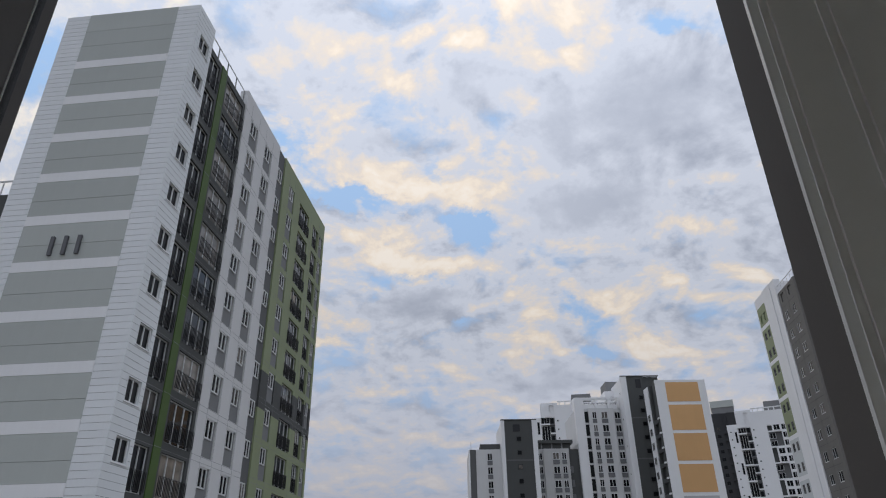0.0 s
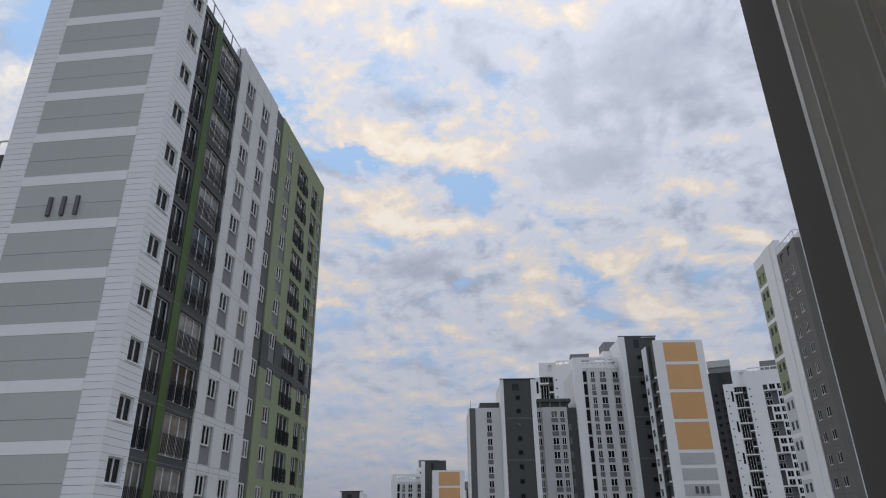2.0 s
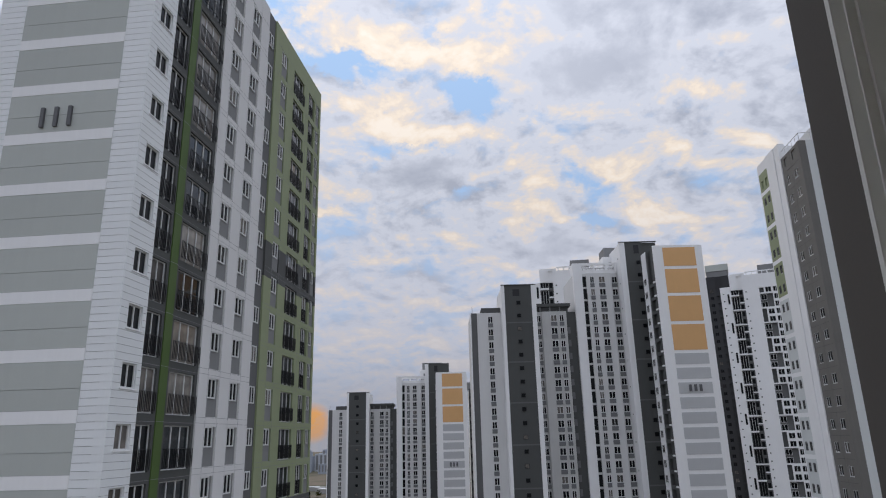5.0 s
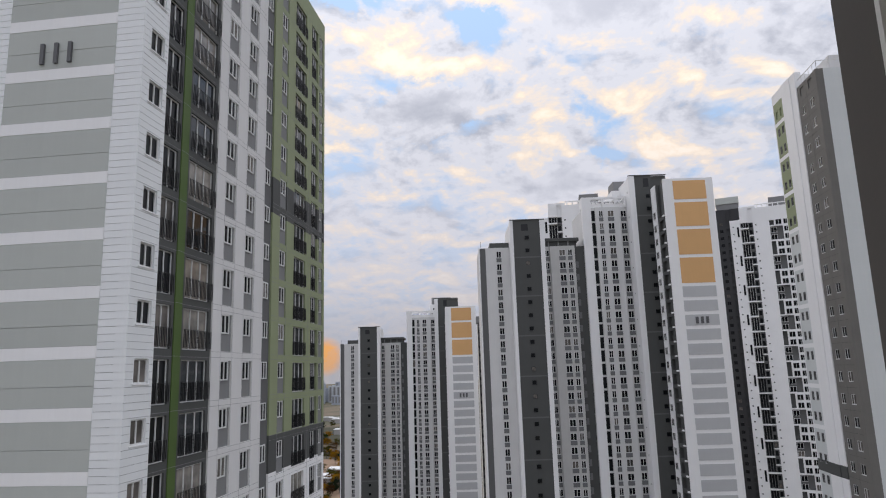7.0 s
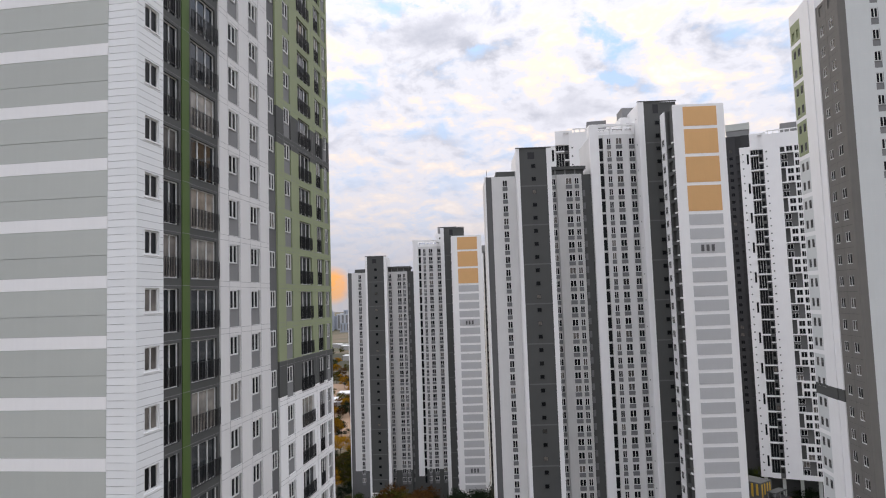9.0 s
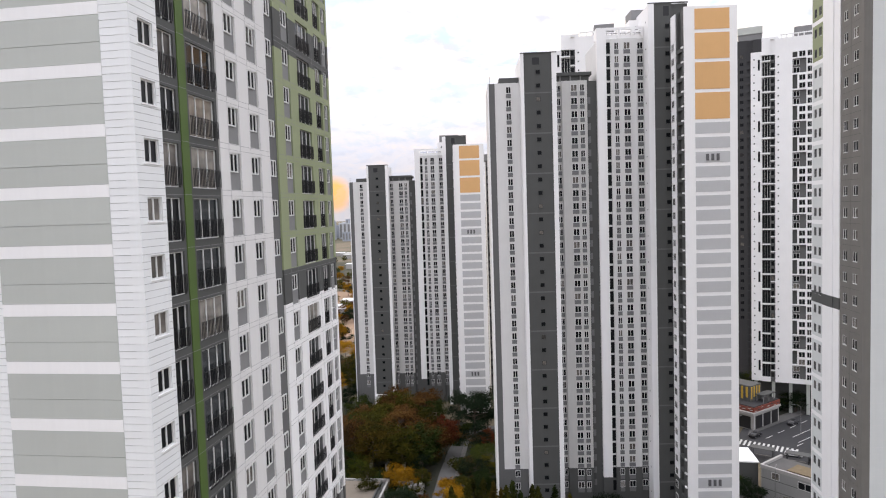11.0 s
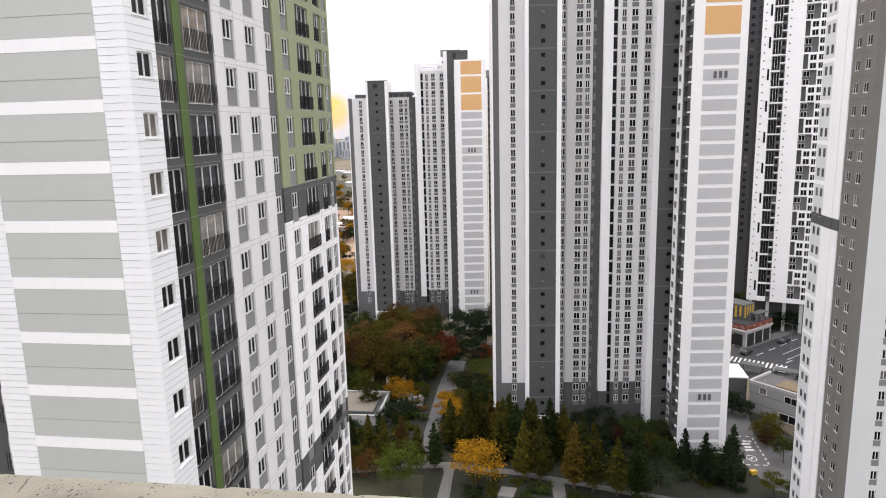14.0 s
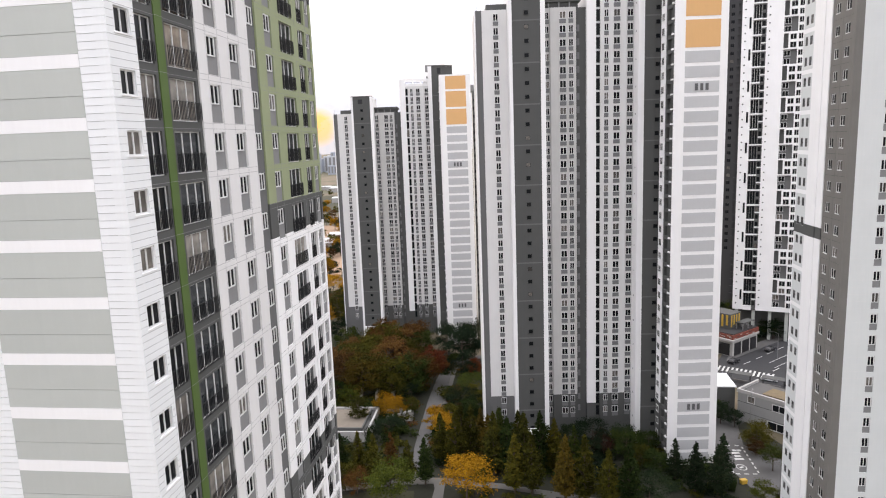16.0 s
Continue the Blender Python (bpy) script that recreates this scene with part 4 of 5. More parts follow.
room_box("wall_front", XL - 0.14, XL, YO - 0.2, YO, -1.2, 1.7, REVEAL, "outer wall pier beside the window opening")
room_box("wall_front_right", XR, 1.25, YO - 0.118, YO, -1.2, 1.7, REVEAL, "brown-grey outer wall with the window reveal")
room_box("wall_front_below", XL, XR, YO - 0.2, YO - 0.002, -1.2, ZS - 0.03, REVEAL, "outer wall below the window")
# front left open above this wall: unseen opening added to brighten the room
room_box("wall_front_left", -1.8, XL - 0.14, YO - 0.2, YO - 0.002, -1.2, ZS - 0.03, REVEAL, "outer wall below an added unseen opening that lights the room")
room_box("wall_front_above", XL, XR, YO - 0.2, YO, ZT, 1.7, REVEAL, "outer wall above the window")


def worn_sill():
    """The sill's top as a slightly uneven sheet with a chipped, rounded outer edge."""
    x0, x1, y0, y1 = XL, XR, YO - 0.34, YO + 0.012
    nx, ny = 220, 26
    v, f = [], []
    for i in range(nx + 1):
        x = x0 + (x1 - x0) * i / nx
        chip = max(0.0, noise.noise((x * 16, 3.1, 0)) + 0.45 * noise.noise((x * 61, 1.7, 0)) - 0.25) * 0.010 + 0.001
        for j in range(ny + 1):
            q = 1 - (1 - j / ny) ** 2
            y = y0 + (y1 - y0) * q
            near_edge = max(0.0, 1 - (y1 - y) / 0.012)
            z = ZS + 0.0008 * noise.noise((x * 40, y * 40, 0)) - chip * near_edge ** 2
            v.append((x, y - chip * 0.5 * near_edge, z))
    for i in range(nx):
        for j in range(ny):
            a = i * (ny + 1) + j
            f.append((a, a + ny + 1, a + ny + 2, a + 1))
    base = len(v)
    for i in range(nx + 1):
        x = x0 + (x1 - x0) * i / nx
        v += [(x, y0, ZS - 0.03), (x, y1 - 0.002, ZS - 0.03)]
    for i in range(nx):
        p, q = base + 2 * i, base + 2 * i + 2
        a, c = i * (ny + 1), (i + 1) * (ny + 1)
        f += [(p, q, c, a), (a + ny, c + ny, q + 1, p + 1), (p, p + 1, q + 1, q)]
    f.append(tuple([base, ] + list(range(0, ny + 1)) + [base + 1, ]))
    f.append(tuple([base + 2 * nx + 1, ] + [nx * (ny + 1) + j for j in range(ny, -1, -1)] + [base + 2 * nx, ]))
    ob = mesh_ob("window_sill", v, f, [CONC], [], None, ROOM)
    return tagged(ob, "worn beige concrete window sill, pitted and cracked", "sill", "", "structure")


worn_sill()
# unseen shell of the room, kept shallow and pale to bounce light onto the jamb
room_box("floor", -1.8, 1.25, -0.75, YO - 0.2, -1.3, -1.2, FLOORW, "unseen brown wooden room floor", "floor")
room_box("ceiling", -1.8, 1.25, -0.75, YO, 1.7, 1.8, PLASTER, "unseen pale room ceiling", "ceiling")
room_box("wall_west", -1.9, -1.8, -0.75, YO, -1.2, 1.7, PLASTER, "unseen pale room wall set close to bounce light")
room_box("wall_east", 1.25, 1.35, -0.75, YO, -1.2, 1.7, PLASTER, "unseen pale room wall set close to bounce light")
room_box("wall_back", -1.8, 1.25, -0.85, -0.75, -1.2, 1.7, PLASTER, "unseen pale room wall set close to bounce light")


home = thing("apartment_building", 0, -4, 0, 0, "white apartment tower that holds the room", "apartment building", "apartment towers")
HM = pose(0, 0, 0, 0, 0, -TURN)
block("tower_body", home, HM, -14, 14, -10.5, YO - 0.004, 0, EYE - 1.3, WHITEP)
block("side_wing", home, HM, -14, -1.9, -10.5, YO - 0.004, EYE - 1.3, EYE + 1.8, WHITEP)
block("side_wing", home, HM, 1.36, 14, -10.5, YO - 0.004, EYE - 1.3, EYE + 1.8, WHITEP)
block("rear_wing", home, HM, -1.9, 1.36, -10.5, -0.86, EYE - 1.3, EYE + 1.8, WHITEP)


def profile(name, pts, z0, z1, material, parent):
    """An upright extrusion of a plan polygon, in the room's axes."""
    n = len(pts)
    v = [(x, y, z0) for x, y in pts] + [(x, y, z1) for x, y in pts]
    f = [tuple(range(n, 2 * n)), tuple(range(n - 1, -1, -1))] + [(k, (k + 1) % n, n + (k + 1) % n, n + k) for k in range(n)]
    return mesh_ob(name, v, f, [material], [], parent, ROOM)


win = thing("window_1", 0, 0, EYE, -TURN, "open sliding window with grey ribbed frame", "window", "", "structure")
BASE[win.name] = ROOM
win.matrix_basis = ROOM
BRIGHT = mat("rib_highlight", (0.86, 0.86, 0.84), 0.25, 0.02)
GASKET_SHADE = mat("black_gasket_and_frame_shade", (0.012, 0.012, 0.012), 0.6, 0.1)


def stepped(start, steps, side):
    """Plan points of a ribbed profile seen from the room: rows of (slope of the ray to a rib's edge, rise of the facet), None for a facet square to the wall."""
    x, y = start
    pts = [(side * x, y)]
    for k, fall in steps:
        if fall is None:
            y = x / k
        else:
            nx = k * (y + fall * x) / (1 + k * fall)
            y, x = y - fall * (nx - x), nx
        pts.append((side * x, y))
    return pts


ribs = stepped((0.490, 0.972), [(0.5100, None), (0.5293, 0.75), (0.5317, None), (0.5460, 0.12), (0.5500, None), (0.6362, 0.42), (0.6395, None),
                                (0.6575, 0.12), (0.6618, None), (0.85, 0.42), (1.2, 0.1)], 1)
profile("jamb", ribs + [(ribs[-1][0], 0.972)], ZS, ZT, PVC, win)
# paler strips over the rib facets, painted highlights along the profile
for a in (1, 3, 5, 7, 9):
    (x0, y0), (x1, y1) = ribs[a - 1], ribs[a]
    profile("bead", [(x0 - 0.0012, y0), (x0 + 0.001, y0), (x1 + 0.001, y1), (x1 - 0.0012, y1)], ZS, ZT, BRIGHT, win)
ribs = stepped((1.113, 1.058), [(1.0782, None), (1.0899, 0.5), (1.1075, None), (1.3, 0.1)], -1)
# whole stile in gasket black, which also paints in the shadow on its frame
profile("stile", ribs + [(ribs[-1][0], 1.058)], ZS, ZT, GASKET_SHADE, win)
(x0, y0), (x1, y1) = ribs[1], ribs[2]
profile("bead", [(x0 + 0.003, y0), (x0, y0 + 0.004), (x1, y1 + 0.004), (x1 + 0.003, y1)], ZS, ZT, PVC, win)

# ---- court: paving, beds, low walls ----
PATHM = mat("paving_grey", (0.09, 0.087, 0.085), 0.9, 0.25, 0.5, bump=0.3, grain=8)
PALEPAVE = mat("pale_paving", (0.125, 0.12, 0.11), 0.9, 0.2, 0.6, bump=0.2, grain=8)
LAWN = mat("dull_lawn", (0.036, 0.036, 0.016), 1.0, 0.5, 0.4, grain=6)
BED = mat("dark_planting", (0.016, 0.017, 0.009), 1.0, 0.6, 0.6, grain=5)
ASPHALT = mat("asphalt", (0.028, 0.028, 0.030), 0.9, 0.25, 0.3, bump=0.3, grain=10)
LINE = mat("road_paint", (0.50, 0.50, 0.48), 0.8, 0.15, 2.0)

slab("pavement", [(-60, 60), (75, 60), (75, 128), (66, 170), (-60, 250)], 0.0, 0.02, BED, "dark planted beds of the court", "planting")
slab("path_main", [(-10.4, 127), (-7.4, 127), (-7.2, 143.9), (-5.6, 156), (-4.2, 168.6), (-2.3, 186.3), (-1.0, 198.5), (3, 203), (9, 206), (9, 209), (0, 206), (-4.3, 196.6), (-6.1, 187.3), (-8.1, 170.9), (-9.4, 156), (-10.4, 143.9)], 0.0, 0.06, PATHM, "grey paved path between the trees", "path")
slab("path_kerb", [(-4.1, 169), (-2.7, 169), (-0.9, 186.3), (0.5, 198), (-0.9, 198), (-2.2, 186.3)], 0.0, 0.12, PALEPAVE, "pale stone kerb beside the court path", "kerb")
slab("path_cross", [(-45, 122.4), (-9.7, 127.4), (-3.2, 127.0), (8.1, 124.4), (23.1, 119.2), (30.4, 116.3), (60, 105.5), (60, 107.5), (30.8, 118.2), (23.4, 120.9), (8.3, 126.4), (-3.2, 129.4), (-9.7, 130.0), (-45, 125.0)], 0.0, 0.07, PALEPAVE, "pale paved path across the court", "path")
slab("path_spur", [(-7.6, 105), (-4.8, 105), (-3.3, 125.4), (-3.1, 127.2), (-5.6, 127.2), (-5.3, 125.4)], 0.0, 0.075, PALEPAVE, "pale paved spur path", "path")
slab("path_side", [(15.4, 104), (17.4, 104), (18.7, 121.0), (16.2, 121.8)], 0.0, 0.075, PALEPAVE, "pale paved spur path", "path")
slab("lawn", [(-40, 104), (-9, 104), (-9.5, 124.5), (-18, 124.9), (-40, 120)], 0.0, 0.05, LAWN, "dull green lawn", "lawn")
slab("drive", [(58, 118), (70, 112), (72, 128), (64, 140), (67, 150), (75, 156), (64, 160), (57, 158), (56, 135)], 0.0, 0.06, PATHM, "grey paved fire lane", "drive")

lane = thing("lane_marking", 61, 136, 0.066, 0, "white dashed box and emblem painted on the fire lane", "road marking", "", "structure")
dash = boxes_mesh("dash", [(-0.45, 0.45, -0.16, 0.16, 0, 0.01, 0)], [LINE])
loop = [(59.6, 140.2), (63.3, 139.6), (61.6, 127.0), (56.5, 127.4), (59.6, 140.2)]
for (x0, y0), (x1, y1) in zip(loop, loop[1:]):
    n = int(math.hypot(x1 - x0, y1 - y0) / 1.7)
    for k in range(n):
        put("dash", dash, lane, pose(x0 + (x1 - x0) * (k + 0.5) / n, y0 + (y1 - y0) * (k + 0.5) / n, 0.066, 0, 0, math.degrees(math.atan2(y1 - y0, x1 - x0))))
for x, y, w in ((60.9, 137.6, 0.8), (61.9, 137.5, 0.8), (60.7, 136.4, 1.7), (60.5, 134.9, 1.4), (60.3, 133.6, 1.9)):
    put("painted_bar", boxes_mesh("painted_bar", [(-w / 2, w / 2, -0.38, 0.38, 0, 0.01, 0)], [LINE]), lane, pose(x, y, 0.066))
ring = [(0.95 * math.cos(a * 0.4488), 1.2 * math.sin(a * 0.4488)) for a in range(14)]
for k, (x, y) in enumerate(ring):
    put("painted_ring", boxes_mesh("painted_ring", [(-0.22, 0.22, -0.09, 0.09, 0, 0.01, 0)], [LINE]), lane, pose(59.2 + x, 130.0 + y, 0.066, 0, 0, 90 + 25.7 * k))
put("painted_bar", boxes_mesh("painted_bar", [(-0.45, 0.45, -0.2, 0.2, 0, 0.01, 0)], [LINE]), lane, pose(59.2, 130.0, 0.066, 0, 0, 35))

STOREY = mat("white_coping", (0.36, 0.35, 0.335), 0.8, 0.1, 0.5)
DECKM = mat("beige_terrace_paving", (0.17, 0.145, 0.115), 0.9, 0.25, 0.7, bump=0.2, grain=8)
deck = thing("planter_terrace", -30, 155, 0, -5, "low terrace with pale parapet and a dark inner trough", "terrace")
dm = BASE[deck.name]
for x0, x1, y0, y1, z1, mm, nm in ((-9, 9, -6.5, 8, 1.9, STOREY, "base"), (-9, 9.05, -6.9, -6.4, 2.6, STOREY, "parapet"), (8.55, 9.05, -6.4, 8, 2.6, STOREY, "parapet"), (-9, 8.5, 7.6, 8.05, 2.6, STOREY, "parapet"),
                                   (-8.8, 8.3, -6.2, 7.4, 2.0, DARK, "trough"), (-8.6, 7.0, -4.6, 7.0, 2.35, DECKM, "deck"), (-8.6, 7.4, -5.0, -4.62, 2.7, DARK, "inner_wall"), (7.05, 7.4, -4.6, 7.0, 2.7, DARK, "inner_wall")):
    block(nm, deck, dm, x0, x1, y0, y1, 0.0, z1, mm)
perg = thing("garden_shelter", -15, 160, 0, 0, "pale stone terrace with low seats", "terrace")
pm_ = BASE[perg.name]
block("base", perg, pm_, -3.5, 3.5, -4, 4, 0, 1.2, PALEPAVE)
for k in range(5):
    block("seat", perg, pm_, -3.0 + k * 1.3, -2.2 + k * 1.3, -3.0 + k * 0.9, -1.6 + k * 0.9, 1.2, 1.7, STOREY)
for k in range(3):
    r = block("rail_wall", perg, pm_, -12 + k * 4.5, -11.3 + k * 4.5, 12, 17, 0, 2.4, STOREY)

# ---- street beyond ----
slab("road", [(70, 178), (92, 166), (190, 290), (230, 420), (190, 420), (150, 310)], 0.0, 0.05, ASPHALT, "dark asphalt street with white markings", "road")
slab("road_cross", [(55, 190), (70, 180), (92, 166), (130, 140), (136, 149), (98, 174), (60, 204)], 0.0, 0.058, ASPHALT, "asphalt cross street", "road")
stripe = boxes_mesh("crossing_stripe", [(-0.28, 0.28, -2.2, 2.2, 0, 0.01, 0)], [LINE])
cross = thing("crossing", 84, 186, 0.066, 0, "white zebra crossing painted on the street", "road marking", "", "structure")
for k in range(14):
    put("crossing_stripe", stripe, cross, pose(77.6 + k * 0.98, 190.4 - k * 0.72, 0.066, 0, 0, -32))
for a, (x, y) in enumerate([(88.5, 193.2), (94, 197.4), (99.5, 201.6), (105, 205.8), (110.5, 210), (94, 186.5), (103, 193.5), (108, 197.5)]):
    ob = put("lane_mark", boxes_mesh("lane_mark", [(-0.12, 0.12, -1.8, 1.8, 0, 0.01, 0)], [LINE]), cross, pose(x, y, 0.066, 0, 0, -53))
for x, y, h in ((99.5, 196.0, 5.6), (112.5, 206.5, 6.0), (97.5, 190.5, 4.0), (109, 199.5, 6.0)):
    put("lane_line", boxes_mesh("lane_line", [(-0.1, 0.1, -h, h, 0, 0.01, 0)], [LINE]), cross, pose(x, y, 0.066, 0, 0, -53))
slab("pavement", [(83, 195), (89.2, 199.3), (112, 215.8), (122, 224.5), (120, 226.5), (109, 218.2), (87, 202.4)], 0.05, 0.19, PATHM, "grey street pavement with a raised kerb", "pavement")
slab("verge", [(92, 206.2), (109, 218.4), (120, 226.7), (128, 246), (104, 246)], 0.0, 0.14, BED, "dark planted verge beside the street", "verge")

SHOP = mat("low_block_white", (0.28, 0.28, 0.275), 0.8, 0.12, 0.4, streak=0.1)
low = thing("shop_building", 74, 151, 0, -53, "low grey and white block with a planted flat roof", "shop building")
lm = pose(68.4, 153.6, 0, 0, 0, -53)
block("wall", low, lm, 0, 22, 0, 9, 0, 7.2, SHOP)
block("parapet", low, lm, -0.2, 22.2, -0.2, 0.3, 7.2, 8.0, STOREY)
block("parapet", low, lm, -0.2, 0.3, 0.3, 9.2, 7.2, 8.0, STOREY)
block("roof", low, lm, 0.3, 22, 0.3, 9, 7.2, 7.4, PATHM)
SOIL = mat("roof_soil", (0.16, 0.12, 0.07), 1.0, 0.4, 1.0)
block("planting", low, lm, 5, 20, 2, 7, 7.4, 7.6, SOIL)
for z in (2.4, 4.9):
    block("joint", low, lm, 0, 22, -0.03, 0.0, z, z + 0.12, DARK)
for u, z, w in ((2.5, 5.2, 1.8), (8.5, 4.9, 3.2), (13.5, 4.9, 2.2), (7.5, 0.2, 4.5), (13.5, 0.2, 3.5)):
    far_window(low, lm @ pose(u, -0.1, z), w, 1.7 if z > 1 else 2.0)
box2 = thing("stair_house", 66, 160, 0, 0, "black ramp housing with a bright flat roof", "ramp housing")
bm2 = pose(61.0, 156.5, 0, 0, 0, -8)
block("wall", box2, bm2, 0, 7.6, 0, 9, 0, 7.6, DARK)
block("roof", box2, bm2, -0.2, 7.8, -0.2, 9.2, 7.6, 7.9, mat("white_metal_roof", (0.85, 0.85, 0.85), 0.4, 0.04))

RED = mat("red_sign_band", (0.17, 0.035, 0.02), 0.6, 0.3, 1.5)
YEL = mat("yellow_panel", (0.50, 0.31, 0.035), 0.6, 0.1)
mkt = thing("market_building", 82, 214, 0, 0, "low market with a red patterned band and yellow panels", "market building")
mm_ = pose(76.5, 212.75, 0, 0, 0, -54)
block("wall", mkt, mm_, 0, 17, 0, 14, 0, 5.0, STOREY)
block("opening", mkt, mm_, 3.0, 8.0, -0.05, 0.5, 0.2, 4.0, BLACK)
block("opening", mkt, mm_, 10.5, 16.0, -0.05, 0.5, 0.2, 4.0, BLACK)
block("band", mkt, mm_, -0.3, 17.3, -0.3, 14.2, 5.6, 7.0, RED)
block("canopy", mkt, mm_, -0.6, 17.6, -1.2, 14.2, 5.0, 5.6, STOREY)
block("roof", mkt, mm_, 0, 17, 0, 14, 7.0, 7.25, ASPHALT)
for k in range(9):
    block("band_bar", mkt, mm_, k * 1.9, k * 1.9 + 1.2, -0.36, -0.3, 5.75 + 0.38 * (k % 3), 5.95 + 0.38 * (k % 3), STOREY)
    block("band_bar", mkt, mm_, k * 1.9 + 0.6, k * 1.9 + 1.7, -0.36, -0.3, 5.68 + 0.38 * ((k + 2) % 3), 5.86 + 0.38 * ((k + 2) % 3), BLACK if k % 2 else STOREY)
block("upper_wall", mkt, mm_, 1, 13.5, 4, 10, 7.2, 12.2, DARK)
for k in range(8):
    block("yellow_panel", mkt, mm_, 1.2 + k * 1.55, 1.85 + k * 1.55, 3.9, 4.0, 7.9 + 0.6 * (k % 2), 11.8, YEL)
for k in range(4):
    block("yellow_panel", mkt, mm_, 13.5, 13.6, 4.4 + k * 1.4, 5.0 + k * 1.4, 8.0 + 0.6 * (k % 2), 11.8, YEL)
block("roof_pergola", mkt, mm_, 13.9, 16.4, 6.5, 13.0, 9.2, 9.5, DARK)
for y in (6.6, 9.6, 12.6):
    for x in (14.0, 16.1):
        block("pergola_post", mkt, mm_, x, x + 0.2, y, y + 0.2, 7.25, 9.2, MID)
for y0, y1 in ((0.9, 4.6), (5.3, 9.2), (9.9, 13.4)):
    block("opening", mkt, mm_, 16.6, 17.05, y0, y1, 0.2, 4.2, BLACK)
for k in range(8):
    block("band_bar", mkt, mm_, 17.3, 17.36, k * 1.75, k * 1.75 + 1.1, 5.75 + 0.38 * (k % 3), 5.98 + 0.38 * (k % 3), BLACK if k % 2 else STOREY)

# cars


def car_meshes(paint):
    body = bmesh.new()
    prof = [(-2.2, 0.35), (-2.25, 0.75), (-2.1, 0.95), (-1.55, 1.02), (-1.0, 1.45), (0.6, 1.48), (1.25, 1.02), (2.05, 0.85), (2.2, 0.6), (2.15, 0.35)]
    rings = []
    for s, k in ((-0.88, 0.93), (-0.80, 1.0), (0.80, 1.0), (0.88, 0.93)):
        rings.append([body.verts.new((x * (0.98 if k < 1 else 1), s * (0.86 if z > 1.1 else 1), 0.35 + (z - 0.35) * k)) for x, z in prof])
    for a, c in zip(rings, rings[1:]):
        for k in range(len(prof)):
            body.faces.new((a[k], a[(k + 1) % len(prof)], c[(k + 1) % len(prof)], c[k]))
    body.faces.new(rings[0][::-1])
    body.faces.new(rings[-1])
    bmesh.ops.recalc_face_normals(body, faces=body.faces)
    me = bpy.data.meshes.new("body")
    body.to_mesh(me)
    me.materials.append(paint)
    return me


def disc(name, r, w, material, n=18):
    v = [(r * math.cos(6.2832 * k / n), y, r * math.sin(6.2832 * k / n)) for y in (-w / 2, w / 2) for k in range(n)]
    f = [tuple(range(n)), tuple(range(2 * n - 1, n - 1, -1))] + [(k, (k + 1) % n, n + (k + 1) % n, n + k) for k in range(n)]
    me = bpy.data.meshes.new(name)
    me.from_pydata(v, [], f)
    me.materials.append(material)
    return me


TYRE = mat("tyre_rubber", (0.015, 0.015, 0.015), 0.9, 0.2)
RIM = mat("wheel_rim", (0.4, 0.4, 0.42), 0.35, 0.1, metal=0.8)
CARGLASS = mat("car_glass", (0.02, 0.022, 0.025), 0.08, 0.05)
WHEEL, RIMM = disc("wheel", 0.33, 0.22, TYRE), disc("rim", 0.2, 0.235, RIM)


def car(x, y, rz, color, word):
    paint = mat("car_paint_" + word, color, 0.25, 0.04)
    m = pose(x, y, 0.07, 0, 0, rz)
    c = thing("car", x, y, 0.07, rz, word + " saloon car standing on the street", "car", "cars on the street")
    put("body", car_meshes(paint), c, m)
    block("side_glass", c, m, -1.0, 0.75, -0.80, 0.80, 1.04, 1.34, CARGLASS)
    for sx in (-1.35, 1.35):
        for sy in (-0.78, 0.78):
            w = put("wheel", WHEEL, c, m @ pose(sx, sy, 0.33))
            put("rim", RIMM, w, m @ pose(sx, sy, 0.33))
    for sy in (-0.6, 0.6):
        block("headlight", c, m, 2.12, 2.2, sy - 0.15, sy + 0.15, 0.62, 0.74, FRAME)


car(84.6, 193.6, 37, (0.02, 0.02, 0.022), "black")
car(100.5, 203.6, 37, (0.03, 0.03, 0.032), "charcoal")
car(112.8, 213.2, 37, (0.75, 0.75, 0.76), "white")
car(88.0, 178.0, -32, (0.75, 0.75, 0.76), "white")
car(92.0, 173.0, -32, (0.03, 0.03, 0.035), "black")

# street furniture


def limb(v, f, p0, p1, r0, r1, n=7):
    p0, p1 = Vector(p0), Vector(p1)
    q = (p1 - p0).to_track_quat("Z", "Y")
    s = len(v)
    for p, r in ((p0, r0), (p1, r1)):
        v += [tuple(p + q @ Vector((r * math.cos(6.2832 * k / n), r * math.sin(6.2832 * k / n), 0))) for k in range(n)]
    f += [(s + k, s + (k + 1) % n, s + n + (k + 1) % n, s + n + k) for k in range(n)]


def street_lamp(x, y, rz, h=8.0):
    l = thing("street_lamp", x, y, 0.06, rz, "grey steel street lamp with a curved arm", "street lamp", "street lamps")
    m = pose(x, y, 0.06, 0, 0, rz)
    v, f = [], []
    limb(v, f, (0, 0, 0), (0, 0, h), 0.09, 0.05, 8)
    mesh_ob("pole", v, f, [MID], [], l, m)
    v, f = [], []
    limb(v, f, (0, 0, h - 0.05), (0.9, 0, h + 0.35), 0.05, 0.04, 6)
    limb(v, f, (0.9, 0, h + 0.35), (1.9, 0, h + 0.4), 0.04, 0.035, 6)
    mesh_ob("arm", v, f, [MID], [], l, m)
    block("head", l, m, 1.6, 2.3, -0.12, 0.12, h + 0.3, h + 0.42, LOUVRE)


